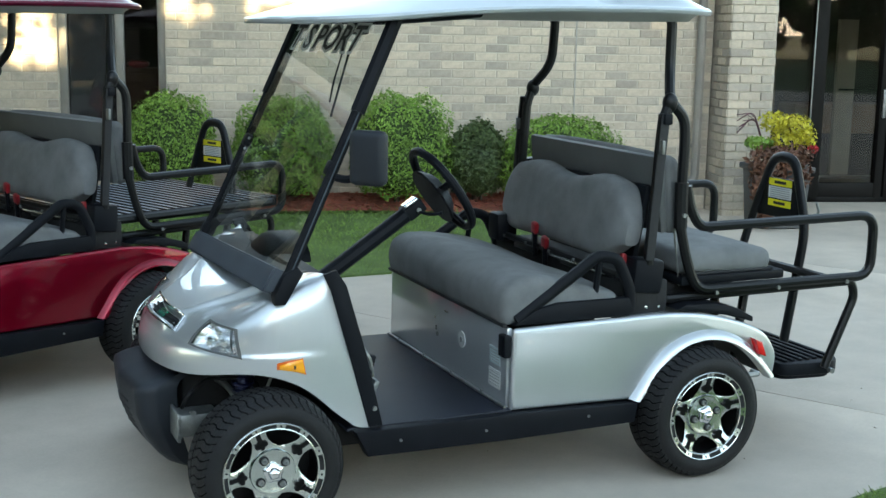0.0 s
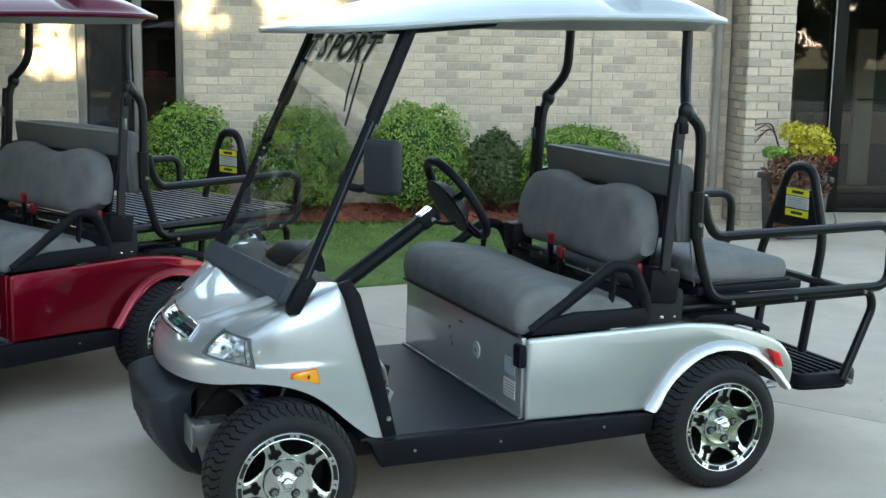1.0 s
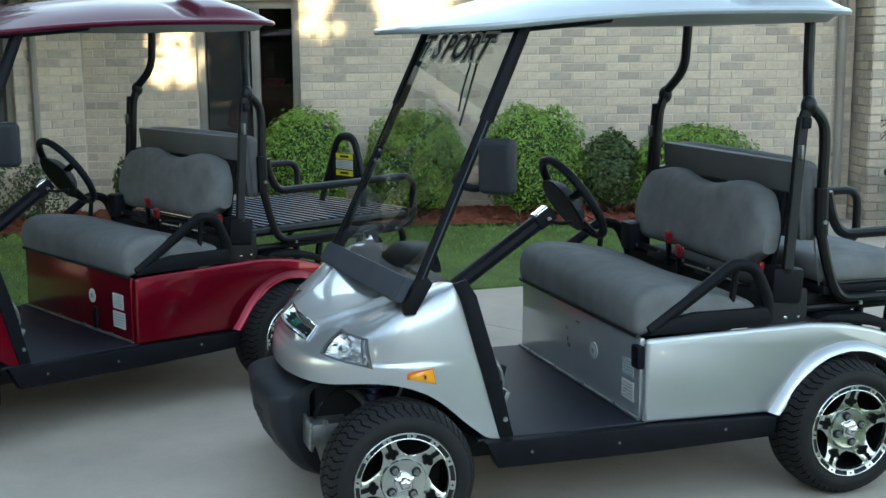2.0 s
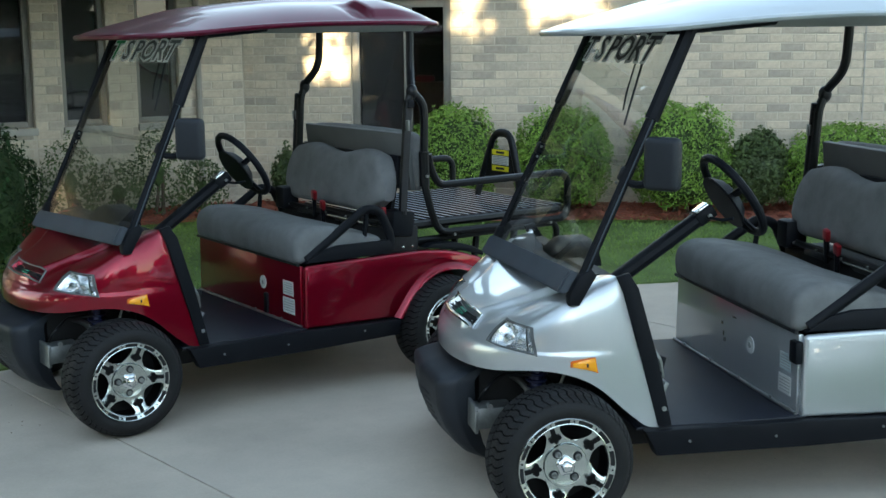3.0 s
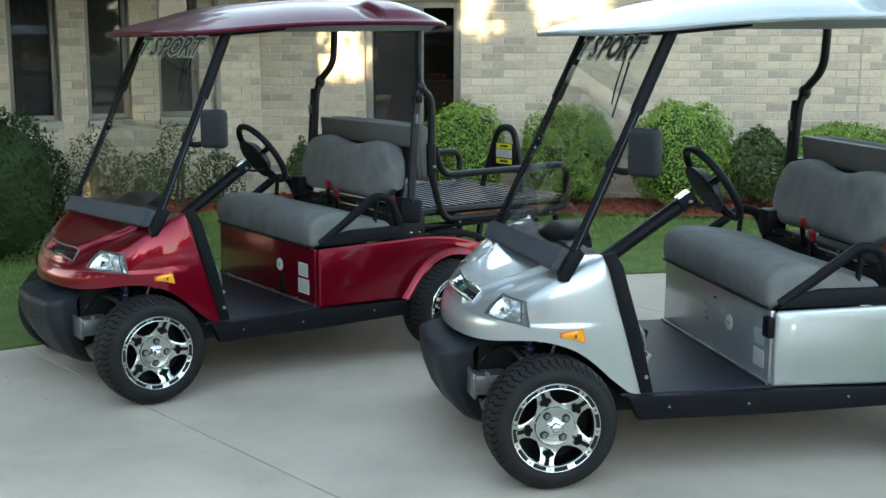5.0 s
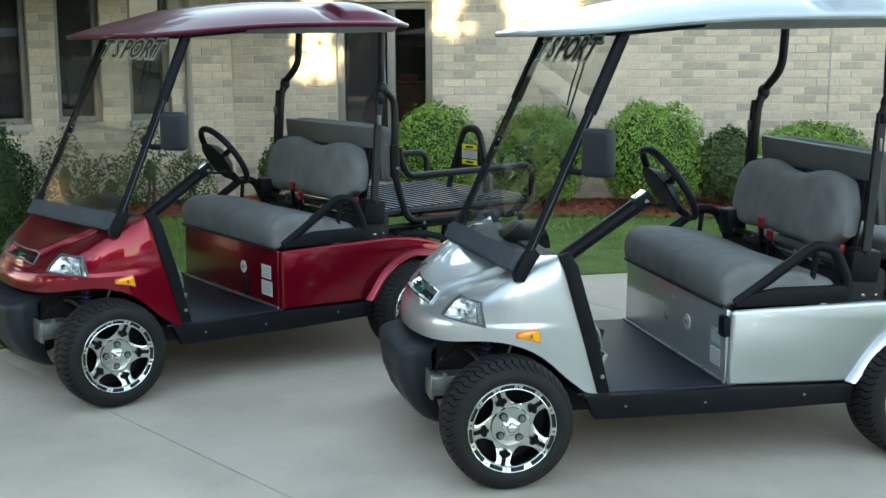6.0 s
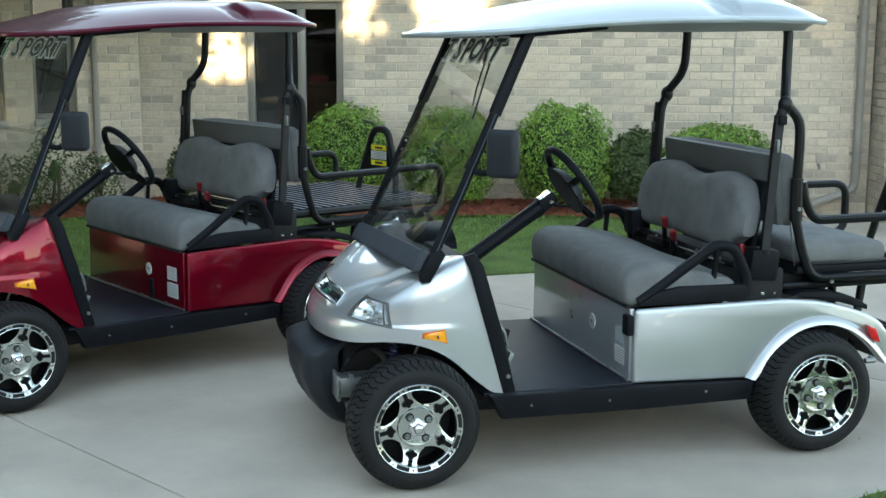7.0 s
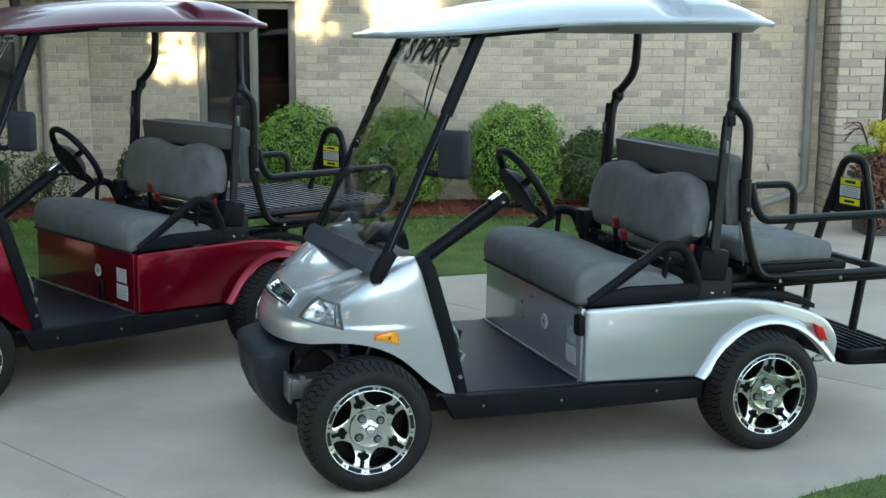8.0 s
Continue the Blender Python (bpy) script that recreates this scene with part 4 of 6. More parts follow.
    # wiper behind the pane
    part("wiper_arm", tube([(0.437, 0.50, 1.63), (0.350, 0.42, 1.45), (0.325, 0.38, 1.39)], 0.005, 0.02, 6), TUBE, cart)
    part("wiper_blade", tube([(0.402, 0.40, 1.56), (0.305, 0.31, 1.345)], 0.006, 0, 6), TUBE, cart)
    part("wiper_motor", box((0.06, 0.06, 0.045), (0.475, 0.50, 1.638), 0.01), PLASTIC, cart)
    # door mirror
    mir = new("mirror")
    mir.parent = cart
    part("mirror_case", box((0.055, 0.125, 0.175), (0.318, -0.02, 1.238), 0.022, (0, 0, 42), None, 4), BUMPER, mir)
    part("mirror_bracket", tube([(0.250, 0.095, 1.165), (0.278, 0.060, 1.160), (0.305, 0.028, 1.185)], 0.013, 0.02, 8), PLASTIC, mir)

    # ---- roof
    def roof(u, v):
        x = 0.195 + 1.545 * u
        half = 0.575 - 0.25 * (1 - min(1.0, u / 0.16)) ** 2.2 - 0.13 * max(0.0, (u - 0.9) / 0.1) ** 2
        s = v * 2 - 1
        y = MID + half * s
        x += -0.05 * (1 - s * s) * (1 - u) ** 3
        near = [u + k * min(0.035, u, 1 - u) for k in (-2, -1.33, -0.67, 0, 0.67, 1.33, 2)]
        edge = sum(along(((0.0, 1.668), (0.1, 1.677), (0.3, 1.706), (0.5, 1.722), (0.8, 1.728), (1.0, 1.722)), q)[0] for q in near) / 7
        crown = sum(along(((0.0, 0.0), (0.08, 0.040), (0.25, 0.082), (0.5, 0.104), (0.9, 0.106), (0.97, 0.08), (1.0, 0.03)), q)[0] for q in near) / 7
        z = edge + crown * (1 - abs(s) ** 3.0)
        # raised moulding along the sides and the step near the tail
        z += 0.025 * smoothstep(0.712, 0.735, u) * smoothstep(0.95, 0.80, u) * smoothstep(0.95, 0.88, abs(s)) * smoothstep(0.45, 0.62, abs(s))
        z -= 0.016 * smoothstep(0.64, 0.70, u) * smoothstep(0.728, 0.716, u) * smoothstep(0.96, 0.90, abs(s)) * smoothstep(0.55, 0.66, abs(s))
        z += 0.010 * smoothstep(0.40, 0.30, abs(s)) * smoothstep(0.12, 0.30, u) * smoothstep(1.0, 0.93, u)
        return Vector((x, y, z))
    part("roof_panel", shell(roof, lambda u, v: Vector((0, 0, 1)), 110, 56, 0.012), ROOFS[rear], cart, smooth=45)
    def liner(u, v):
        p = roof(0.03 + 0.95 * u, 0.04 + 0.92 * v)
        dip = 0.032 * smoothstep(0.44, 0.56, u) * smoothstep(1.0, 0.95, u) * smoothstep(0.0, 0.05, v) * smoothstep(1.0, 0.95, v)
        return Vector((p.x, p.y, min(p.z - 0.016, along(((0.0, 1.672), (0.3, 1.704), (0.6, 1.718), (1.0, 1.720)), u)[0]) - dip))
    part("roof_liner", sheet(liner, 40, 20, None, 0.006), UNDERROOF, cart)
    rim = [roof(u / 20, 0) for u in range(21)] + [roof(1, v / 14) for v in range(1, 15)] + [roof(1 - u / 20, 1) for u in range(1, 21)] + [roof(0, 1 - v / 14) for v in range(1, 14)]
    part("roof_lip", tube([p + Vector((0, 0, -0.006)) for p in rim], 0.013, 0, 8, True), ROOFS[rear], cart)
    part("overhead_console", slab([(0.47, 1.692), (0.50, 1.655), (0.70, 1.672), (0.79, 1.682), (0.81, 1.705)], "y", 0.16, 2 * MID - 0.16, 0.012), PLASTIC, cart)

    # ---- seats
    def cushion(name, cx, cy, cz, lx, ly, lz, mat, r=0.05, rot=(0, 0, 0), sag=0.0, parent=cart):
        b = box((lx, ly, lz), (0, 0, 0), min(r, lz * 0.48), None, None, 4)
        bmesh.ops.subdivide_edges(b, edges=[e for e in b.edges if e.calc_length() > 0.12], cuts=6, use_grid_fill=True)
        for v in b.verts:
            fx, fy = 2 * v.co.x / lx, 2 * v.co.y / ly
            if v.co.z > 0:
                v.co.z += 0.014 * (1 - fx * fx) * (1 - fy ** 4) - sag * math.exp(-((fx * 1.2) ** 2)) * abs(math.cos(fy * math.pi))
        b.transform(pose(cx, cy, cz, *rot))
        return part(name, b, mat, parent, smooth=60)
    front = new("front_seat")
    front.parent = cart
    b = bolster([(0.882, 0.616), (0.866, 0.632), (0.858, 0.690), (0.872, 0.748), (0.93, 0.784), (1.03, 0.784), (1.20, 0.75), (1.33, 0.712), (1.36, 0.66), (1.34, 0.63)], SIDE + 0.03, FAR - 0.02, 0.038)
    part("seat_cushion", b, FABRIC, front, "grey woven fabric bench cushion", smooth=60)
    part("seat_edge", tube([(0.878, SIDE + 0.04, 0.618), (0.878, FAR - 0.02, 0.618)], 0.008, 0, 8), PIPING, front)
    # two-humped back rest, leaning back
    def back_outline(u):
        s = u * 2 - 1
        top = 1.068 + 0.036 * math.exp(-((abs(s) - 0.52) / 0.30) ** 2) - 0.10 * smoothstep(0.80, 1.0, abs(s))
        bottom = 0.795 + 0.07 * smoothstep(0.72, 1.0, abs(s)) + 0.01 * (1 - abs(s))
        return top, bottom
    bm = bmesh.new()
    rings = []
    for i in range(41):
        u = i / 40
        s = u * 2 - 1
        top, bot = back_outline(u)
        h = (top - bot) / 2
        th = 0.062 * math.sqrt(max(0.25, 1 - abs(s) ** 14))
        zc = (top + bot) / 2
        ring = []
        for k in range(20):
            a = 2 * math.pi * k / 20
            ca, sa = math.cos(a), math.sin(a)
            px = math.copysign(abs(ca) ** 0.6, ca) * th
            pz = math.copysign(abs(sa) ** 0.45, sa) * h
            z = zc + pz
            ring.append(bm.verts.new((1.405 + px + (z - 0.8) * 0.18, MID + 0.012 + s * 0.505, z)))
        rings.append(ring)
    for A, B in zip(rings, rings[1:]):
        for k in range(20):
            bm.faces.new((A[k], A[(k + 1) % 20], B[(k + 1) % 20], B[k]))
    bm.faces.new(rings[0])
    bm.faces.new(rings[-1][::-1])
    part("seat_back", bm, FABRIC, front, "grey woven fabric two-hump back rest", smooth=60)
    part("back_shell", slab([(1.45, 0.80), (1.475, 0.80), (1.525, 1.08), (1.50, 1.08)], "y", MID - 0.45, MID + 0.45, 0.008), PLASTIC, front)
    for y in (SIDE + 0.034, FAR - 0.034):
        arm = new("hip_restraint")
        arm.parent = cart
        part("arm_loop", tube([(0.915, y, 0.635), (1.185, y, 0.812), (1.24, y, 0.850), (1.325, y, 0.836), (1.385, y, 0.71), (1.382, y, 0.64)], 0.020, 0.05, 10, flat=0.022), PLASTIC, arm)
        part("arm_base", slab([(0.90, 0.622), (0.99, 0.675), (1.08, 0.692), (1.37, 0.69), (1.392, 0.645), (1.372, 0.622)], "y", y - 0.022, y + 0.022, 0.008), PLASTIC, arm)
        part("arm_strut", tube([(1.25, y, 0.83), (1.24, y + 0.01, 0.69)], 0.012, 0, 8), PLASTIC, arm)
    # engine-bay clutter under the seat back
    part("seat_frame", box((0.20, 1.00, 0.04), (1.47, MID, 0.70), 0.01), TUBE, cart)
    part("seat_frame", tube([(1.36, 0.15, 0.765), (1.36, 1.15, 0.765)], 0.015, 0, 8), TUBE, cart)
    part("seat_frame", tube([(1.46, 0.15, 0.80), (1.46, 1.15, 0.80)], 0.018, 0, 8), TUBE, cart)
    # highlights on the seat frame, drawn as thin bright alloy rods
    for k in range(3):
        part("frame_highlight", tube([(1.34 + 0.03 * k, 0.25, 0.755 - 0.012 * k), (1.34 + 0.03 * k, 0.62, 0.755 - 0.012 * k)], 0.005, 0, 6), ALLOY, cart)
    part("engine_cover", box((0.20, 1.06, 0.13), (1.465, MID, 0.675), 0.015), DARK, cart)
    for k, (x, y, z, sx, sy) in enumerate(((1.47, 0.125, 0.638, 0.016, 0.012), (1.52, 0.12, 0.640, 0.012, 0.016), (1.42, 0.30, 0.742, 0.05, 0.02), (1.41, 0.93, 0.745, 0.06, 0.03), (1.40, 0.62, 0.742, 0.02, 0.05))):
        part("wire_clip", box((sx, sy, 0.010), (x, y, z), 0.002, (10 * k, 20, 15 * k)), ALLOY, cart)
    for k in range(5):
        part("frame_plate", box((0.05, 0.03, 0.012), (1.40 + 0.012 * (k % 2), 0.22 + 0.19 * k, 0.748), 0.003, (0, 12, 20 * k)), STEEL if k % 2 else TUBE, cart)
        part("frame_bolt", disc(0.007, -0.005, 0.005, (1.345, 0.25 + 0.2 * k, 0.765), 8), STEEL, cart)
    part("cable", tube([(1.35, 0.30, 0.78), (1.37, 0.50, 0.725), (1.35, 0.72, 0.770), (1.38, 0.95, 0.735)], 0.006, 0.06, 6), TUBE, cart)
    part("seat_hinge", box((0.06, 0.16, 0.025), (1.365, 0.46, 0.742), 0.004, (0, 15, 0)), TUBE, cart)
    part("seat_hinge", box((0.06, 0.16, 0.025), (1.365, 0.86, 0.742), 0.004, (0, 15, 0)), TUBE, cart)
    part("wire_loom", tube([(1.38, 0.2, 0.745), (1.40, 0.45, 0.735), (1.39, 0.75, 0.75), (1.41, 1.05, 0.735)], 0.010, 0.05, 6), TUBE, cart)
    part("belt_box", box((0.10, 0.10, 0.12), (1.36, 1.10, 0.80), 0.015), PLASTIC, cart)
    part("belt_reel", box((0.13, 0.09, 0.13), (1.47, 0.15, 0.755), 0.018, (0, 6, 0)), PLASTIC, cart)
    for y, x, z in ((0.741, 1.33, 0.848), (0.652, 1.33, 0.803)):
        bk = new("belt_buckle")
        bk.parent = cart
        part("buckle_stalk", tube([(x + 0.03, y + 0.05, z - 0.12), (x, y + 0.005, z - 0.015)], 0.012, 0, 8, flat=0.016), PLASTIC, bk)
        part("buckle_head", box((0.022, 0.034, 0.05), (x - 0.003, y, z), 0.006, (20, -12, 0)), BELTRED, bk, "red seat belt buckle")
    part("buckle_head", box((0.02, 0.02, 0.04), (1.40, 0.18, 0.815), 0.004), BELTRED, cart, "red seat belt buckle")

    # ---- rear posts and belts
    for sg in (-1, 1):
        def Y(a):
            return MID + sg * a
        lower = [(1.600, Y(0.53), 1.335), (1.605, Y(0.53), 1.25), (1.600, Y(0.53), 1.05)] if sg < 0 else []
        part("roof_post", tube([(1.50, Y(0.42), 1.712), (1.585, Y(0.44), 1.705), (1.578, Y(0.45), 1.50), (1.530, Y(0.53), 1.40), *lower], 0.020, 0.06, 10), TUBE, cart)
        part("belt_post", tube([(1.535, Y(0.53), 1.40), (1.505, Y(0.53), 1.33), (1.47, Y(0.53), 0.80)], 0.021, 0.03, 10), TUBE, cart)
        b = bmesh.new()
        bmesh.ops.create_uvsphere(b, u_segments=14, v_segments=10, radius=0.030)
        bmesh.ops.scale(b, vec=(1.0, 0.9, 1.25), verts=b.verts)
        bmesh.ops.translate(b, vec=(1.532, Y(0.53), 1.392), verts=b.verts)
        part("post_knuckle", b, TUBE, cart)
        part("belt_guide", box((0.035, 0.05, 0.04), (1.505, Y(0.545), 1.335), 0.006), PLASTIC, cart)
        part("belt_strap", tube([(1.50, Y(0.555), 1.35), (1.46, Y(0.555), 0.82)], 0.005, 0, 6, flat=0.02), PIPING, cart)
        part("belt_tongue", box((0.012, 0.03, 0.05), (1.482, Y(0.565), 1.235), 0.003), STEEL, cart)
        part("rail_socket", tube([(1.600, Y(0.53), 1.10), (1.603, Y(0.53), 0.93)], 0.026, 0, 10), TUBE, cart)
        fx = 0.0 if sg < 0 else -0.10
        part("side_rail", tube([(1.625 + fx, Y(0.53), 1.085), (1.645 + fx, Y(0.53), 1.0), (1.69 + fx, Y(0.53), 0.928), (2.535, Y(0.53), 0.937), (2.535, Y(0.53), 0.688), (1.69, Y(0.53), 0.688), (1.640, Y(0.53), 0.80), (1.603, Y(0.53), 0.94)], 0.0195, 0.075, 10), TUBE, cart)
        part("lower_bar", tube([(1.45, Y(0.50), 0.655), (2.47, Y(0.50), 0.665), (2.49, Y(0.50), 0.60), (2.36, Y(0.50), 0.31)], 0.018, 0.06, 10), TUBE, cart)
        part("deck_strut", tube([(2.02, Y(0.40), 0.65), (1.98, Y(0.40), 0.36)], 0.018, 0, 8), TUBE, cart)
        part("deck_strut", tube([(1.86, Y(0.42), 0.65), (1.86, Y(0.42), 0.55)], 0.018, 0, 8), TUBE, cart)
        for x in (1.77, 2.06, 2.40):
            part("rail_bolt", disc(0.008, -0.004, 0.004, (x, Y(0.552), 0.676), 8), STEEL, cart)
        part("rail_bolt", disc(0.008, -0.006, 0.006, (1.60, Y(0.557), 0.98), 8), STEEL, cart)
    part("frame_beam", tube([(1.55, MID - 0.52, 0.665), (1.55, MID + 0.52, 0.665)], 0.02, 0, 8), TUBE, cart)
    part("frame_beam", tube([(2.40, MID - 0.50, 0.665), (2.40, MID + 0.50, 0.665)], 0.018, 0, 8), TUBE, cart)

    # ---- rear-facing back rest
    rb = new("rear_seat_back")
    rb.parent = cart
    cushion("back_pad", 1.592, MID, 1.045, 0.075, 1.00, 0.29, FABRIC, 0.035, (0, -6, 0), 0.0, rb)
    part("back_board", box((0.03, 1.00, 0.285), (1.540, MID, 1.05), 0.008, (0, -6, 0)), BOARD, rb)
    # grab bar with its warning plate
    gb = new("grab_bar")
    gb.parent = cart
    yb = MID - 0.06
    part("hoop", tube([(2.36, yb - 0.185, 0.36), (2.44, yb - 0.180, 0.84), (2.455, yb - 0.070, 1.122), (2.455, yb + 0.070, 1.122), (2.44, yb + 0.180, 0.84), (2.38, yb + 0.19, 0.62)], 0.023, 0.085, 12, steps=8, flat=0.0165), TUBE, gb)
    part("plate", slab([(yb - 0.15, 0.86), (yb + 0.15, 0.86), (yb + 0.105, 1.030), (yb - 0.105, 1.030)], "x", 2.441, 2.449, 0.003), TUBE, gb)
    part("hook", tube([(2.47, yb - 0.185, 0.88), (2.49, yb - 0.20, 0.91), (2.47, yb - 0.20, 0.95)], 0.006, 0.015, 6), STEEL, gb)
    for z, h, mt in ((1.012, 0.03, YELLOW), (0.968, 0.05, WHITE), (0.922, 0.03, YELLOW)):
        st = part("sticker", box((0.0012, 0.15, h), (2.4398, yb, z), 0), mt, gb)
        rows = 5 if mt is WHITE else 1
        for k in range(rows):
            zz = z + (h * 0.36 - k * h * 0.18 if rows > 1 else 0)
            part("sticker_print", box((0.0008, 0.125 if rows > 1 else 0.075, 0.0035 if rows > 1 else 0.012), (2.4388, yb, zz), 0), GREYINK if rows > 1 else INK, st)
    # rear foot step
    stp = new("foot_step")
    stp.parent = cart
    plan = [(p.x, p.y) for p in rounded([(2.19, 0.20, 0), (2.43, 0.17, 0), (2.50, 0.23, 0), (2.50, 1.07, 0), (2.43, 1.13, 0), (2.19, 1.10, 0)], 0.05, 4, True)]
    part("step_plate", slab(plan, "z", 0.272, 0.327, 0.012), PLASTIC, stp)
    part("step_skirt", slab([(x * 0.9 + 0.234, y * 0.94 + 0.039) for x, y in plan], "z", 0.252, 0.271, 0.006), PLASTIC, stp)
    for y in (0.152, 1.148):
        part("step_bolt", disc(0.012, -0.010, 0.010, (2.40, y, 0.295), 8), STEEL, stp)
    for k in range(7):
        part("step_rib", box((0.018, 0.86, 0.012), (2.225 + 0.038 * k, MID, 0.331), 0.004), PLASTIC, stp)

    if rear == "seat":
        cushion("rear_seat_cushion", 1.84, MID, 0.783, 0.44, 1.02, 0.095, FABRIC, 0.04, (0, 2, 0), 0.0)
        part("rear_seat_base", box((0.48, 1.04, 0.036), (1.87, MID, 0.722), 0.008), PLASTIC, cart)
        part("seat_pleat", tube([(1.64, SIDE + 0.078, 0.745), (2.06, SIDE + 0.078, 0.745)], 0.005, 0, 6), PIPING, cart)
        part("seat_pan", box((0.40, 0.90, 0.05), (1.72, MID, 0.675), 0.01), DARK, cart)
        part("seat_strut", tube([(1.60, 0.16, 0.94), (1.64, 0.16, 0.70)], 0.004, 0, 6), STEEL, cart)
    else:
        bed = new("cargo_bed")
        bed.parent = cart
        part("bed_frame", tube([(1.50, MID - 0.50, 0.735), (2.50, MID - 0.50, 0.735), (2.50, MID + 0.50, 0.735), (1.50, MID + 0.50, 0.735)], 0.022, 0.03, 8, True), TUBE, bed)
        for k in range(19):
            x = 1.520 + 0.0535 * k
            slat = part("slat", box((0.026, 0.98, 0.022), (x + 0.012, MID, 0.747)), TUBE, bed, smooth=0)
            # sky sheen on the black slat, put into a pale strip
            part("slat_sheen", box((0.013, 0.97, 0.001), (x + 0.009, MID, 0.7588)), TUBE_SHEEN, slat, "pale strip for sky sheen on slat", smooth=0)
        part("bed_pan", box((1.0, 0.98, 0.006), (2.0, MID, 0.728)), DARK, bed)
        part("bed_lip", box((0.03, 1.0, 0.05), (2.51, MID, 0.74), 0.006), TUBE, bed)

    # ---- panel details
    px = 0.8825
    part("panel_badge", disc(0.032, 0, 0.003, (0, 0, 0), 24), WHITE, cart, "round pale panel badge").matrix_basis = pose(px, 0.47, 0.482, 0, 0, 90)
    for dy, dz, w, h in ((0.26, 0.03, 0.02, 0.012), (0.245, -0.01, 0.012, 0.02), (0.15, 0.075, 0.035, 0.008)):
        part("scuff_mark", box((0.0010, w, h), (px - 0.0006, 0.47 + dy, 0.482 + dz), 0), ALLOY, cart) if rear == "seat" else None
    part("badge_centre", disc(0.011, 0, 0.003, (0, 0, 0), 16), GREYINK, cart).matrix_basis = pose(px - 0.002, 0.47, 0.482, 0, 0, 90)
    labels = ((0.185, 0.492, 0.085, 0.062), (0.185, 0.408, 0.095, 0.068)) if rear == "seat" else ((0.215, 0.492, 0.10, 0.068), (0.212, 0.408, 0.115, 0.074))
    for i, (y, z, w, h) in enumerate(labels):
        st = part("panel_sticker", box((0.0014, w, h), (px - 0.001, y, z), 0), WHITE if i or rear == "deck" else STICKERBLUE, cart, "small printed sticker")
        for k in range(5):
            part("sticker_print", box((0.0008, w * 0.84, 0.0035), (px - 0.002, y, z + h * 0.34 - k * h * 0.165), 0), GREYINK, st)
    if rear == "seat":
        part("charge_cover", box((0.03, 0.055, 0.082), (0.878, 0.103, 0.548), 0.008), PLASTIC, cart, "black charger socket cover")
        part("key_plate", disc(0.010, 0, 0.004, (0, 0, 0), 10), STEEL, cart).matrix_basis = pose(px, 0.70, 0.45, 0, 0, 90)
    else:
        part("charge_cover", box((0.02, 0.035, 0.10), (0.878, 0.435, 0.385), 0.006), PLASTIC, cart, "black charger socket cover")
    cart.matrix_basis = m
    return cart


ROOFS = {"seat": material("silver_moulded_roof", (0.44, 0.47, 0.49), 0.40, 0.45, 0.05, 2.0, 300, 0.0, coat=0.6),
         "deck": material("burgundy_moulded_roof", (0.085, 0.002, 0.017), 0.36, 0.4, 0.08, 2.0, 300, 0.0, coat=0.4, spec=0.2)}
REFLECTOR = material("headlamp_reflector", (0.88, 0.89, 0.90), 0.16, 1.0, 0.1, 28, 90, 0.0)
BRACE = material("grey_blue_brace_plastic", (0.052, 0.062, 0.078), 0.5, 0, 0.15, 5, 180, 0.1, spec=0.35)
AMBERDARK = material("amber_lens_rim", (0.72, 0.15, 0.008), 0.3, 0, 0.1, 40, 300, 0.0)
STICKERBLUE = material("pale_blue_sticker", (0.42, 0.5, 0.52), 0.5, 0, 0.05, 20, 200, 0.0)
TUBE_SHEEN = material("pale_slat_sheen", (0.26, 0.31, 0.39), 0.35, 0.3, 0.2, 8, 120, 0.05)
build_cart("golf_cart", "silver golf cart with grey fabric seats parked on concrete drive", SILVER, pose(0, 0, 0), "seat")
build_cart("golf_cart", "dark red golf cart with slatted rear cargo bed on concrete drive", RED, pose(-1.483, 1.386, 0, 0, 0, 23.9), "deck")


# ---- ground and drive ----
def plain_mesh(name, verts, faces, mat, smooth=False):
    me = bpy.data.meshes.new(name)
    me.from_pydata(verts, [], faces)
    me.materials.append(mat)
    if smooth:
        me.polygons.foreach_set("use_smooth", [True] * len(me.polygons))
    return me


bm = bmesh.new()
bmesh.ops.create_circle(bm, cap_ends=True, segments=64, radius=900)
bmesh.ops.translate(bm, vec=(0, 0, -0.06), verts=bm.verts)
FARGROUND = material("distant_grass", (0.06, 0.09, 0.03), 0.95, 0, 0.3, 0.05, 2, 0.0)
tagged(part("ground", bm, FARGROUND), "green grass ground reaching to the horizon", "ground", kind="structure")

drive = tagged(new("drive"), "pale broom-finished concrete drive with sawn joints", "drive", kind="structure")
JOINT = 30.0
slab_size = 3.30
for i in range(-3, 5):
    for j in range(-1, 2):
        cx, cy = -0.654 + slab_size * (i + 0.5), 14.0 * j
        ob = part("slab", box((slab_size - 0.007, 14.0 - 0.007, 0.05), (0, 0, -0.025), 0.002, None, None, 1), CONCRETE, drive)
        ob.matrix_basis = pose(0, 0, 0, 0, 0, JOINT) @ pose(cx, cy, 0)
part("joint_bed", box((8 * slab_size, 42, 0.02), (-0.654 + slab_size * 1, 0, -0.045)), BARK, drive).matrix_basis = pose(0, 0, 0, 0, 0, JOINT)


def inside(poly, x, y):
    c, n = False, len(poly)
    for i in range(n):
        (x1, y1), (x2, y2) = poly[i], poly[i - 1]
        if (y1 > y) != (y2 > y) and x < (x2 - x1) * (y - y1) / (y2 - y1) + x1:
            c = not c
    return c


def rise(x, y):
    """Gentle rise of the lawn towards the building."""
    return 0.012 + 0.11 * smoothstep(4.0, 6.8, y + 0.29 * (x - 1.2) * (1 if x > -0.7 else -1.2))


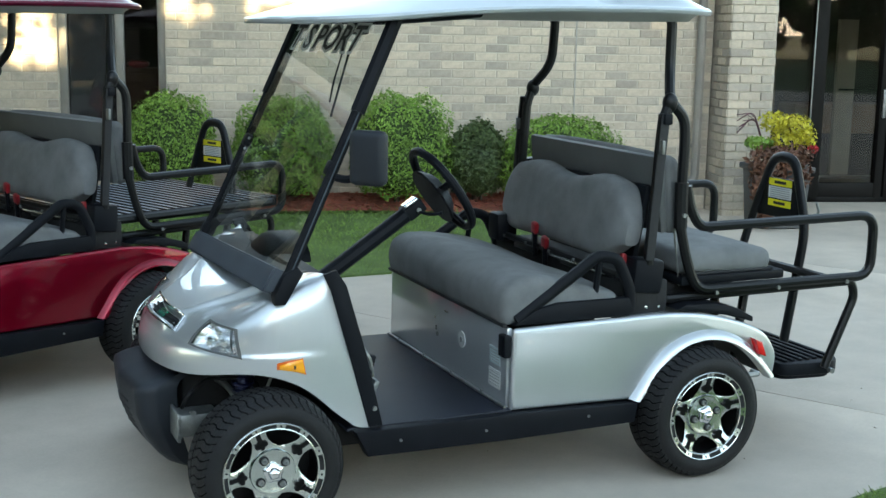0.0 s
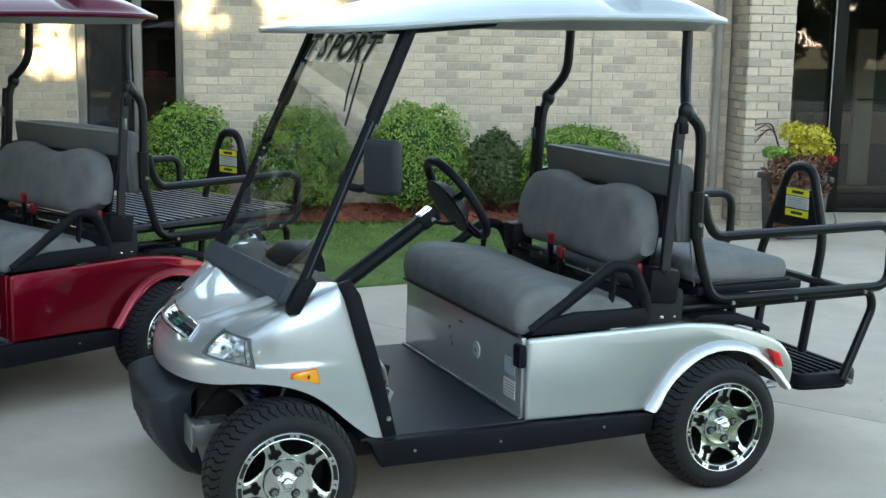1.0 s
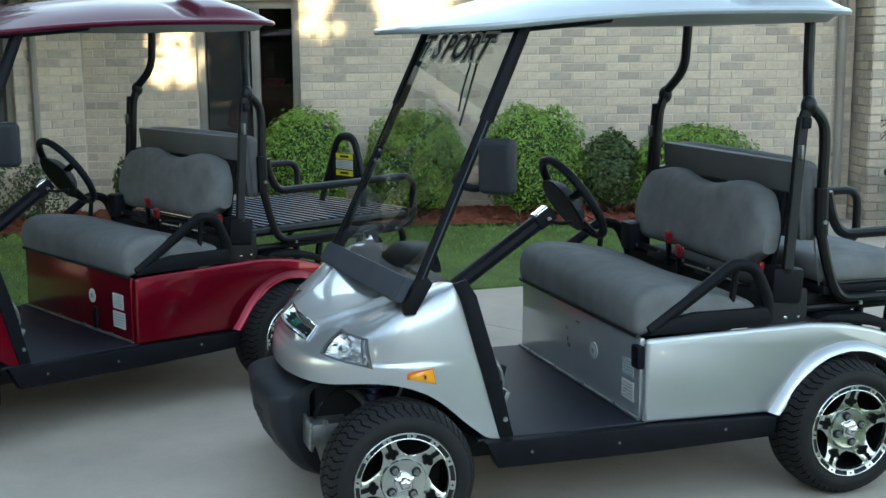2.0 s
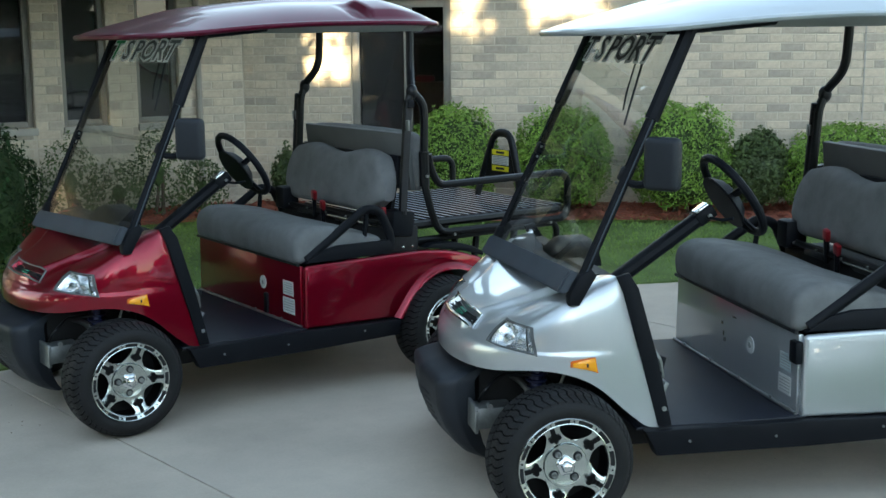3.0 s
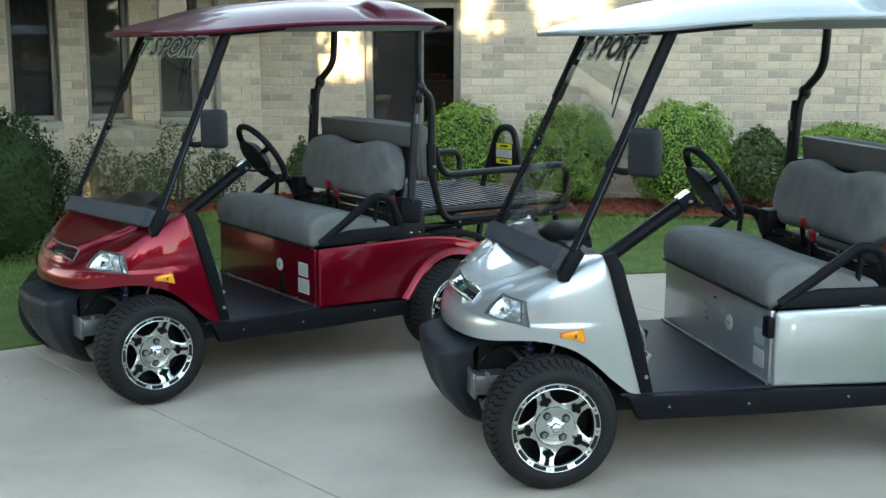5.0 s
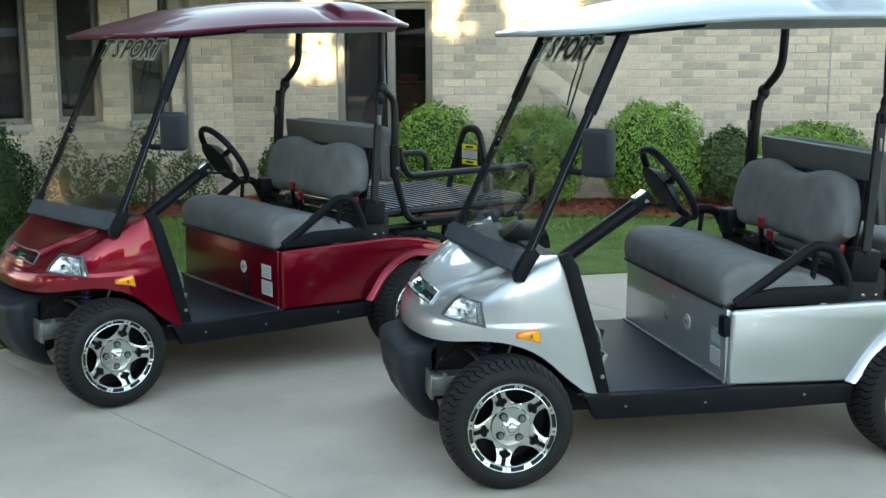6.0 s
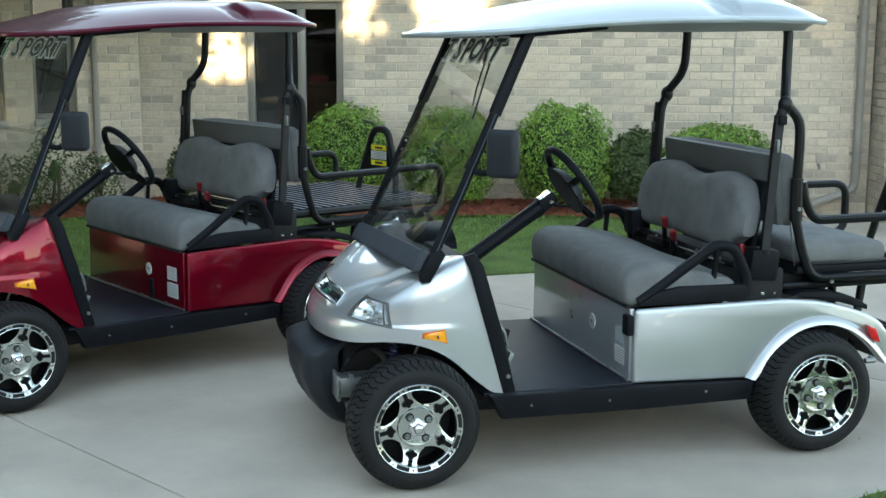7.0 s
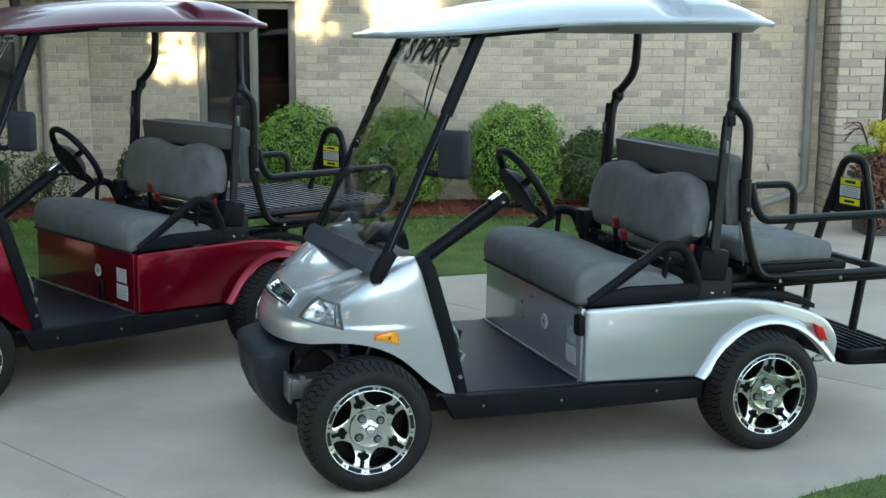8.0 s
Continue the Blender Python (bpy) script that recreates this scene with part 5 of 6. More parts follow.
def lawn(name, label, outline, count, seed, bounds):
    rng = random.Random(seed)
    pts = rounded([(x, y, 0) for x, y in outline], 0.25, 3, True)
    poly = [(p.x, p.y) for p in pts]
    bm = bmesh.new()
    top = [bm.verts.new((x, y, rise(x, y))) for x, y in poly]
    low = [bm.verts.new((x, y, -0.05)) for x, y in poly]
    bm.faces.new(top)
    for i in range(len(poly)):
        bm.faces.new((top[i], low[i], low[i - 1], top[i - 1]))
    bmesh.ops.triangulate(bm, faces=[f for f in bm.faces if len(f.verts) > 4])
    ob = part(name, bm, LAWN, None, "", 0)
    tagged(ob, label, "lawn", kind="structure")
    verts, faces = [], []
    x0, y0, x1, y1 = bounds
    k = 0
    while k < count:
        x, y = rng.uniform(x0, x1), rng.uniform(y0, y1)
        if not inside(poly, x, y):
            continue
        k += 1
        h, w, a = rng.uniform(0.010, 0.030), rng.uniform(0.002, 0.0045), rng.uniform(0, 6.28)
        dx, dy = math.cos(a) * w, math.sin(a) * w
        lx, ly = rng.gauss(0, 0.014), rng.gauss(0, 0.014)
        z = rise(x, y) - 0.004
        n = len(verts)
        verts += [(x - dx, y - dy, z), (x + dx, y + dy, z), (x + lx, y + ly, z + h)]
        faces.append((n, n + 1, n + 2))
    g = new("grass", plain_mesh("grass", verts, faces, GRASS))
    tagged(g, "short green mown grass blades", "grass", kind="stuff")
    return poly


LAWN_EDGE = [(-9.0, 0.6), (-2.35, 2.50), (-1.2, 3.15), (0.3, 3.75), (1.5, 3.93), (2.7, 3.95), (3.35, 4.35), (3.75, 5.2), (3.95, 6.0), (3.9, 6.6), (-0.6, 7.9), (-9.0, 4.9)]
lawn("lawn", "green mown lawn between drive and brick building", LAWN_EDGE, 62000, 3, (-4.2, 1.8, 4.0, 7.8))
NEAR_EDGE = [(-0.2, -3.6), (0.75, -1.2), (1.35, -0.56), (2.3, -0.36), (3.6, -0.30), (6.0, -0.9), (7.0, -3.6)]
lawn("lawn", "green lawn corner at the edge of the drive", NEAR_EDGE, 16000, 4, (0.8, -1.6, 4.0, -0.2))

# dry leaf bits and twigs on the concrete
rng = random.Random(31)
verts, faces = [], []
for k in range(54):
    a, d = rng.uniform(0, 6.28), rng.uniform(0.003, 0.011)
    x, y = (rng.uniform(-2.6, 3.6), rng.uniform(-2.0, 2.6)) if k < 60 else (rng.uniform(2.2, 4.6), rng.uniform(-0.2, 3.4))
    if k % 3 == 0:
        x, y, d = -2.6 + 0.9 * rng.random(), 1.3 + 0.7 * rng.random(), d * 0.6
    n, w = len(verts), d * rng.uniform(0.15, 0.6)
    c, s = math.cos(a), math.sin(a)
    verts += [(x - c * d, y - s * d, 0.003), (x + s * w, y - c * w, 0.002), (x + c * d, y + s * d, 0.004), (x - s * w, y + c * w, 0.007)]
    faces.append((n, n + 1, n + 2, n + 3))
tagged(new("leaf_litter", plain_mesh("leaf_litter", verts, faces, BARK)), "scattered dry leaf bits on concrete drive", "leaf litter", kind="stuff")

# ---- the building: wall frames have x along the face and y into the building ----
WALL_B = pose(1.2, 7.3, 0, 0, 0, -17)
CORNER = -2.0
CP = WALL_B @ Vector((CORNER, 0, 0))
WALL_A = pose(CP.x, CP.y, 0, 0, 0, 20)
TOP = 2.42
BL, BH = 0.203, 0.0765     # brick length and course height with joints


def brick_block(w, d, h):
    bm = box((w, d, h), (0, 0, 0))
    bmesh.ops.bevel(bm, geom=[e for e in bm.edges if all(v.co.y < 0 for v in e.verts)], offset=0.003, segments=1, affect="EDGES")
    return bm


BRICK_FULL = finish("brick", brick_block(BL - 0.010, 0.05, BH - 0.011), BRICK, 0)
single_bricks = []


def courses(spans, z0, z1, m, parent, shift=0.0, singles=None):
    """Bricks laid over spans [(x0, x1, zlo, zhi), ...]: one mesh, or single bricks inside the stretch singles."""
    verts, faces = [], []
    rows = int(round((z1 - z0) / BH))
    rng = random.Random(int(shift * 1000) + 17)
    for r in range(rows):
        za = z0 + r * BH
        zb = za + BH
        for (x0, x1, lo, hi) in spans:
            if zb > hi + 0.01 or za < lo - 0.01:
                continue
            x = x0 - (BL / 2 if r % 2 else 0)
            while x < x1 - 0.004:
                a, b = max(x, x0) + 0.005, min(x + BL, x1) - 0.005
                x += BL
                if b - a < 0.02:
                    continue
                out = rng.uniform(-0.0025, 0.0025)
                if singles and singles[0] < a and b < singles[1] and singles[2] < za and zb < singles[3] and b - a > BL - 0.012:
                    single_bricks.append((m @ pose((a + b) / 2, 0.020 + out, (za + zb) / 2), parent))
                    continue
                n = len(verts)
                y0, c = -0.005 + out, 0.003
                za2, zb2 = za + 0.0055, zb - 0.0055
                verts += [m @ Vector(p) for p in ((a, y0 + c, za2), (b, y0 + c, za2), (b, y0 + c, zb2), (a, y0 + c, zb2), (a + c, y0, za2 + c), (b - c, y0, za2 + c), (b - c, y0, zb2 - c), (a + c, y0, zb2 - c), (a, 0.03, za2), (b, 0.03, za2), (b, 0.03, zb2), (a, 0.03, zb2))]
                faces += [tuple(n + i for i in f) for f in ((4, 5, 6, 7), (0, 1, 5, 4), (1, 2, 6, 5), (2, 3, 7, 6), (3, 0, 4, 7), (0, 8, 9, 1), (1, 9, 10, 2), (2, 10, 11, 3), (3, 11, 8, 0))]
    ob = new("brickwork", plain_mesh("brickwork", verts, faces, BRICK))
    ob.parent = parent
    return tagged(ob, kind="stuff")


def wall_body(name, label, m, pieces, thick=0.30):
    """Backing wall in pieces (x0, x1, z0, z1) round its openings."""
    ob = tagged(new(name), label, "wall", kind="structure")
    bm = None
    for x0, x1, z0, z1 in pieces:
        bm = box((x1 - x0, thick, z1 - z0), ((x0 + x1) / 2, thick / 2 + 0.0, (z0 + z1) / 2), 0, None, bm)
    bm.transform(m)
    part("backing", bm, MORTAR, ob, "", 0)
    return ob


def window(name, label, m, x0, x1, z0, z1, depth, frame_mat, mullions=(), fw=0.05, clear=()):
    ob = tagged(new(name), label, "window", kind="structure")
    ob.matrix_basis = m
    fr = None
    for a, b, c, d in ((x0, x0 + fw, z0, z1), (x1 - fw, x1, z0, z1), (x0 + fw, x1 - fw, z0, z0 + fw), (x0 + fw, x1 - fw, z1 - fw, z1)):
        fr = box((b - a, 0.06, d - c), ((a + b) / 2, depth, (c + d) / 2), 0.005, None, fr)
    for c in mullions:
        fr = box((0.075, 0.07, z1 - z0 - 2 * fw), (c, depth - 0.004, (z0 + z1) / 2), 0.005, None, fr)
    part("window_frame", fr, frame_mat, ob)
    cuts = [x0 + fw] + [c for c in mullions] + [x1 - fw]
    for k, (a, b) in enumerate(zip(cuts, cuts[1:])):
        pane = part("pane", box((b - a - 0.02, 0.008, z1 - z0 - 2 * fw), ((a + b) / 2, depth + 0.015, (z0 + z1) / 2)), CLEARPANE if k in clear else PANE, ob)
        pane.visible_shadow = k not in clear
    part("window_sill", box((x1 - x0 + 0.02, 0.16, 0.06), ((x0 + x1) / 2, 0.035, z0 - 0.032), 0.006), SILL, ob)
    # sheet behind the glass, the room's darkness put into its colour
    part("room_shade_sheet", box((x1 - x0 + 0.4, 0.02, z1 - z0 + 0.4), ((x0 + x1) / 2, depth + 0.9, (z0 + z1) / 2)), ROOMDARK, ob)
    return ob


SILL = material("limestone_sill", (0.36, 0.345, 0.31), 0.8, 0, 0.12, 4, 60, 0.2)

# middle wall
WB = (-0.98, -0.06, 0.62, 2.00)
wall_b = wall_body("wall_middle", "tan and grey brick wall behind clipped hedge bushes", WALL_B, [(CORNER, WB[0], -0.1, TOP), (WB[0], WB[1], -0.1, WB[2]), (WB[0], WB[1], WB[3], TOP), (WB[1], 4.90, -0.1, TOP)])
courses([(CORNER + 0.01, WB[0], -0.1, 9), (WB[0], WB[1], -0.1, WB[2]), (WB[0], WB[1], WB[3], 9), (WB[1], 4.90, -0.1, 9)], -0.1, TOP, WALL_B, wall_b, 0.1, (1.1, 3.35, 0.9, 2.1))
window("window_1", "tall dark tinted window with taupe mullions", WALL_B, *WB, 0.09, FRAME_TAN, (-0.46,), 0.07, (1,))
inside_table = holder("side_table", "brown wooden table inside the dark window", "table")
inside_table.matrix_basis = WALL_B
part("tabletop", box((0.80, 0.40, 0.04), (-0.34, 0.42, 1.22), 0.006), WARMWALL, inside_table)
part("front_panel", box((0.78, 0.03, 0.55), (-0.34, 0.25, 0.92), 0.004), WARMWALL, inside_table)
# unidentified red object behind the glass, given a bowl shape
red_ob = holder("red_object", "small red object of unclear kind behind glass", "bowl")
red_ob.matrix_basis = WALL_B @ pose(-0.33, 0.34, 1.241)
part("red_body", slab([(-0.085, 0.02), (-0.05, 0.0), (0.05, 0.0), (0.085, 0.02), (0.09, 0.05), (0.06, 0.062), (-0.06, 0.068), (-0.09, 0.05)], "y", -0.05, 0.05, 0.015), BELTRED, red_ob)
part("red_foot", box((0.05, 0.05, 0.008), (0, 0, -0.003), 0.002), BELTRED, red_ob)
# thin control joint in the brickwork
part("control_joint", box((0.012, 0.006, TOP), (3.612, -0.009, TOP / 2 - 0.1)), SILL, wall_b).matrix_basis = WALL_B

# left wing with three narrow windows
WA = [(-2.33, -1.90), (-1.66, -1.26), (-1.0, -0.61)]
pieces, spans, last = [], [], 0.0
for a, b in WA[::-1]:
    pieces += [(b, last, -0.1, TOP), (a, b, -0.1, 0.92), (a, b, 2.25, TOP)]
    last = a
pieces.append((-6.0, last, -0.1, TOP))
wall_a = wall_body("wall_left", "grey-tan brick wall with narrow dark windows", WALL_A, pieces)
courses([(x0, x1, z0, 9 if z1 == TOP else z1) for x0, x1, z0, z1 in pieces if x0 > -6.1], -0.1, TOP, WALL_A, wall_a, 0.2)
for i, (a, b) in enumerate(WA):
    window("window_%d" % (i + 2), "narrow dark tinted window with stone sill", WALL_A, a, b, 0.92, 2.25, 0.10, FRAME_TAN, (), 0.05)

# entrance pier, its return and the recessed glazed doors
wall_p = wall_body("wall_pier", "tan brick pier beside glazed entrance", WALL_B, [(4.92, 5.345, -0.1, TOP)], 0.3)
PIER = WALL_B @ pose(0, -0.43, 0)
part("backing", box((0.415, 0.94, TOP + 0.1), (5.1325, 0.477, TOP / 2 - 0.05)), MORTAR, wall_p).matrix_basis = PIER
courses([(4.915, 5.345, -0.1, 9)], -0.1, TOP, PIER, wall_p, 0.3)
courses([(-0.43, 0.0, -0.1, 9)], -0.1, TOP, WALL_B @ pose(4.915, 0, 0, 0, 0, -90) @ pose(0, 0, 0) @ Matrix.Scale(-1, 4, (1, 0, 0)), wall_p, 0.4)
DOORS = WALL_B @ pose(0, 0.5, 0)
ent = tagged(new("door_1"), "dark bronze glazed entrance doors in recess", "door", kind="structure")
ent.matrix_basis = DOORS
fr = None
for x0, x1, z0, z1 in ((5.345, 5.40, 0, TOP), (6.10, 6.22, 0, TOP), (6.80, 6.88, 0, TOP), (6.90, 7.0, 0, TOP), (7.6, 7.7, 0, TOP), (8.4, 8.5, 0, TOP), (5.345, 8.5, 0, 0.05)):
    fr = box((x1 - x0, 0.09, z1 - z0), ((x0 + x1) / 2, 0.0, (z0 + z1) / 2), 0.006, None, fr)
LIGHTS = ((5.40, 6.10), (6.22, 6.80), (7.0, 7.6), (7.7, 8.4))
for x0, x1 in LIGHTS:
    fr = box((x1 - x0, 0.08, 0.14), ((x0 + x1) / 2, 0.0, 0.12), 0.006, None, fr)
    fr = box((x1 - x0, 0.08, 0.08), ((x0 + x1) / 2, 0.0, 2.15), 0.006, None, fr)
part("door_frame", fr, FRAME_DK, ent)
for x0, x1 in LIGHTS:
    for h, z in ((1.9, 1.18), (0.2, 2.30)):
        pane = part("pane", box((x1 - x0, 0.010, h), ((x0 + x1) / 2, 0.01, z)), DOORGLASS, ent)
        pane.visible_shadow = False
part("mullion_edge", box((0.012, 0.012, TOP), (6.086, -0.052, TOP / 2), 0.002), STEEL, ent)
part("push_bar", tube([(6.40, 0.05, 1.11), (6.80, 0.05, 1.11)], 0.010, 0, 8), FRAME_DK, ent, "dark push bar")
part("pull_handle", box((0.035, 0.02, 0.28), (6.835, -0.062, 0.98), 0.006), STEEL, ent, "pale metal pull handle")
# near-black back sheet: shade of the unlit entrance is in its colour
part("room_shade_sheet", box((3.6, 0.03, TOP), (6.9, 2.2, TOP / 2)), ROOMDARK, ent)
part("room_floor", box((3.3, 2.1, 0.03), (6.9, 1.12, -0.01)), BEIGE, ent)
# reflection in the door glass, built as a pale strip behind it
part("reflection_strip", box((0.20, 0.06, 1.62), (6.80, 0.8, 0.99)), BEIGE, ent, "pale strip for a reflection in the door glass")
part("inner_counter", box((1.5, 0.5, 0.32), (7.3, 1.7, 0.72), 0.01), WARMWALL, ent, "brown wooden counter inside")
part("inner_wall", box((0.75, 0.03, 1.2), (5.95, 1.5, 0.72)), WARMWALL, ent)
# canopy over the recess and the rest of the right side
wall_r = wall_body("wall_right", "brick wall beyond the glazed entrance", WALL_B, [(8.5, 14.0, -0.1, TOP)], 0.3)
courses([(8.5, 11.5, -0.1, 9)], -0.1, TOP, WALL_B, wall_r, 0.5)
roof_ob = part("roof", slab([(CORNER - 0.5, -0.4), (14.0, -0.4), (14.0, 7.0), (CORNER - 0.5, 7.0)], "z", TOP, TOP + 0.13, 0.02), FRAME_TAN)
roof_ob.matrix_basis = WALL_B
tagged(roof_ob, "flat taupe roof edge of the brick building", "roof", kind="structure")
# deep unseen overhang, added to shade the left wing and corner
roof_ob = part("roof", slab([(-7.5, -2.8), (-1.5, -2.8), (-0.5, -1.9), (-0.1, -1.8), (0.2, -1.65), (0.92, -0.68), (0.3, 0.2), (0.3, 6.5), (-7.5, 6.5)], "z", TOP - 0.05, TOP + 0.12, 0.02), FRAME_TAN)
roof_ob.matrix_basis = WALL_A
tagged(roof_ob, "taupe roof of the left wing, overhang added for shade", "roof", kind="structure")
back_wall = part("wall_back", box((22, 0.3, TOP), (3.5, 8.0, TOP / 2)), MORTAR)
back_wall.matrix_basis = WALL_B
tagged(back_wall, "plain rear wall of the brick building", "wall", kind="structure")

# downspout
ds = holder("downspout", "taupe painted metal downspout on brick wall", "downspout")
ds.matrix_basis = WALL_B
part("pipe", tube([(4.775, -0.055, TOP), (4.775, -0.055, 0.30), (4.70, -0.06, 0.235), (4.35, -0.10, 0.13)], 0.044, 0.06, 8, flat=0.036), PIPE, ds)
for z in (0.6, 1.86):
    part("strap", box((0.115, 0.02, 0.035), (4.775, -0.02, z), 0.004), PIPE, ds)
ds = holder("downspout", "slim taupe downspout beside the narrow windows", "downspout")
ds.matrix_basis = WALL_A
part("pipe", tube([(-0.45, -0.045, TOP), (-0.45, -0.045, 0.16), (-0.45, -0.12, 0.07)], 0.032, 0.05, 8, flat=0.028), PIPE, ds)
part("strap", box((0.085, 0.02, 0.03), (-0.45, -0.016, 1.5), 0.004), PIPE, ds)
tap = holder("wall_tap", "small grey outdoor tap on brick wall", "tap")
tap.matrix_basis = WALL_B
part("tap_body", tube([(4.43, 0.0, 0.49), (4.43, -0.06, 0.49), (4.43, -0.07, 0.45)], 0.012, 0.02, 8), STEEL, tap)
part("tap_handle", box((0.05, 0.012, 0.012), (4.43, -0.05, 0.515), 0.003), STEEL, tap)

# lay the single bricks
for k, (m, par) in enumerate(single_bricks):
    ob = new("brick", BRICK_FULL)
    ob.parent, ob.matrix_basis = par, m


# ---- planting ----
def leaves(fn, count, size, rng, mat, name, parent, verts=None, faces=None):
    """Leaf-shaped quads at the places and normals that fn gives."""
    verts, faces = [], []
    for _ in range(count):
        p, nrm = fn(rng)
        nrm = (nrm + Vector((rng.gauss(0, 0.5), rng.gauss(0, 0.5), rng.gauss(0, 0.5)))).normalized()
        a = nrm.orthogonal().normalized()
        b = nrm.cross(a)
        t = rng.uniform(0, 6.28)
        u, v = a * math.cos(t) + b * math.sin(t), b * math.cos(t) - a * math.sin(t)
        s = size * rng.uniform(0.6, 1.3)
        n = len(verts)
        verts += [p - u * s, p + v * s * 0.45 + nrm * s * 0.12, p + u * s, p - v * s * 0.45 + nrm * s * 0.12]
        faces += [(n, n + 1, n + 2), (n, n + 2, n + 3)]
    ob = new(name, plain_mesh(name, verts, faces, mat))
    ob.parent = parent
    return ob


def bush(name, label, at, rx, ry, h, count, seed, mat, size=0.022, square=2.6, category="bush", core=True):
    rng = random.Random(seed)
    ob = holder(name, label, category, "bushes along the wall")
    ob.matrix_basis = Matrix.Translation(at)
    off = Vector((seed * 3.1, seed * 1.7, 0))
    def shell(r):
        while True:
            th, ph = r.uniform(0, 6.283), math.asin(r.uniform(-0.75, 1))
            d = Vector((math.cos(th) * math.cos(ph), math.sin(th) * math.cos(ph), math.sin(ph)))
            k = (abs(d.x) ** square + abs(d.y) ** square + abs(d.z) ** square) ** (-1 / square)
            lump = 1 + 0.16 * noise.noise(d * 2.2 + off) + 0.10 * noise.noise(d * 6 + off)
            depth = 1 - abs(r.gauss(0, 0.10))
            p = d * k * lump * depth
            if p.z > -0.95:
                break
        if r.random() < 0.05 and d.z > -0.2:
            p *= r.uniform(1.02, 1.13)
        return Vector((p.x * rx, p.y * ry, h * 0.5 + p.z * h * 0.5)), d
    leaves(shell, count, size, rng, mat, "foliage", ob)
    # solid dark core: shade among the leaves is put into its colour
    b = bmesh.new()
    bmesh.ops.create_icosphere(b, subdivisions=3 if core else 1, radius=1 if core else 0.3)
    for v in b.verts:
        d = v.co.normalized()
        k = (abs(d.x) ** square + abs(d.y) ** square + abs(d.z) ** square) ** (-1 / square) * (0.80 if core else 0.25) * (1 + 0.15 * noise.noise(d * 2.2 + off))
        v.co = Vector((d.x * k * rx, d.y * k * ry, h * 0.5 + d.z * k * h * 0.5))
    part("shade_core", b, CORE_SHADE, ob)
    for k in range(3):
        part("stem", tube([(rng.uniform(-0.08, 0.08), rng.uniform(-0.08, 0.08), -0.05), (rng.uniform(-0.2, 0.2) * rx, rng.uniform(-0.2, 0.2) * ry, h * 0.5)], 0.014, 0, 6), BARK, ob)
    return ob


CORE_SHADE = material("bush_core_shade", (0.035, 0.06, 0.014), 0.9, 0, 0.4, 12, 60, 0.3)
def bed(s, out=0.55, lift=0.0):
    p = WALL_B @ Vector((s, -out, 0))
    return Vector((p.x, p.y, rise(p.x, p.y) + lift))
bush("hedge_bush", "clipped green hedge bush against brick wall", bed(0.02), 0.37, 0.34, 0.94, 9000, 1, LEAF, 0.017)
bush("hedge_bush", "clipped green hedge bush against brick wall", bed(0.96), 0.42, 0.36, 0.92, 9800, 2, LEAF, 0.017)
bush("hedge_bush", "tall clipped green hedge bush against brick wall", bed(1.98), 0.44, 0.38, 0.95, 10400, 3, LEAF, 0.017)
bush("conifer_bush", "dark green feathery low bush", bed(2.66, 0.50), 0.34, 0.28, 0.74, 8200, 4, CONIFER, 0.020, 1.6)
bush("hedge_bush", "broad clipped green hedge bush", bed(3.38, 0.55), 0.56, 0.40, 0.78, 11600, 5, LEAF, 0.017)
bush("dark_bush", "large dark green rounded bush at lawn edge", Vector((-2.72, 5.0, 0.02)), 0.46, 0.46, 1.12, 5500, 6, DARKLEAF)
bush("small_conifer", "small dark green conifer by wall corner", bed(-1.50, 0.45), 0.17, 0.15, 0.62, 1100, 7, CONIFER, 0.024, 1.25)
for k, (s, hh, rr) in enumerate(((-2.2, 0.70, 0.30), (-1.75, 0.85, 0.26), (-1.35, 0.62, 0.30), (-1.0, 0.88, 0.26), (-0.6, 0.60, 0.24))):
    p = WALL_A @ Vector((s, -0.45, 0))
    bush("low_shrub", "loose green flowering shrub below the windows", Vector((p.x, p.y, 0.05)), rr, 0.24, hh, 950, 20 + k, SHRUB, 0.020, 1.7, "bush", False)

# mulch bed under the bushes
def mulch(name, m, s0, s1, d0, d1, seed):
    rng = random.Random(seed)
    n = 24
    verts, faces = [], []
    for i in range(n + 1):
        s = s0 + (s1 - s0) * i / n
        for dd in (d0, d0 + 0.08, (d0 + d1) / 2, d1):
            p = m @ Vector((s, -dd - (0.05 * math.sin(s * 2.3 + seed) if dd == d1 else 0), 0))
            verts.append((p.x, p.y, rise(p.x, p.y) + (0.03 if dd < d1 else 0.004)))
    for i in range(n):
        for j in range(3):
            a = i * 4 + j
            faces.append((a, a + 4, a + 5, a + 1))
    base = len(verts)
    for _ in range(2600):
        s, dd = rng.uniform(s0, s1), rng.uniform(d0, d1)
        p = m @ Vector((s, -dd, 0))
        z = rise(p.x, p.y) + 0.035
        a, l, w = rng.uniform(0, 6.28), rng.uniform(0.015, 0.04), rng.uniform(0.004, 0.010)
        u, v = Vector((math.cos(a), math.sin(a), rng.gauss(0, 0.3))) * l, Vector((-math.sin(a), math.cos(a), rng.gauss(0, 0.3))) * w
        c = Vector((p.x, p.y, z + rng.uniform(-0.01, 0.012)))
        k = len(verts)
        verts += [c - u - v, c + u - v, c + u + v, c - u + v]
        faces.append((k, k + 1, k + 2, k + 3))
    ob = new(name, plain_mesh(name, verts, faces, MULCH))
    tagged(ob, "reddish bark mulch bed along the wall", "mulch", kind="stuff")


mulch("mulch_bed", WALL_B, CORNER + 0.1, 4.1, 0.02, 0.93, 1)
mulch("mulch_bed", WALL_A, -4.0, -0.1, 0.02, 0.85, 2)

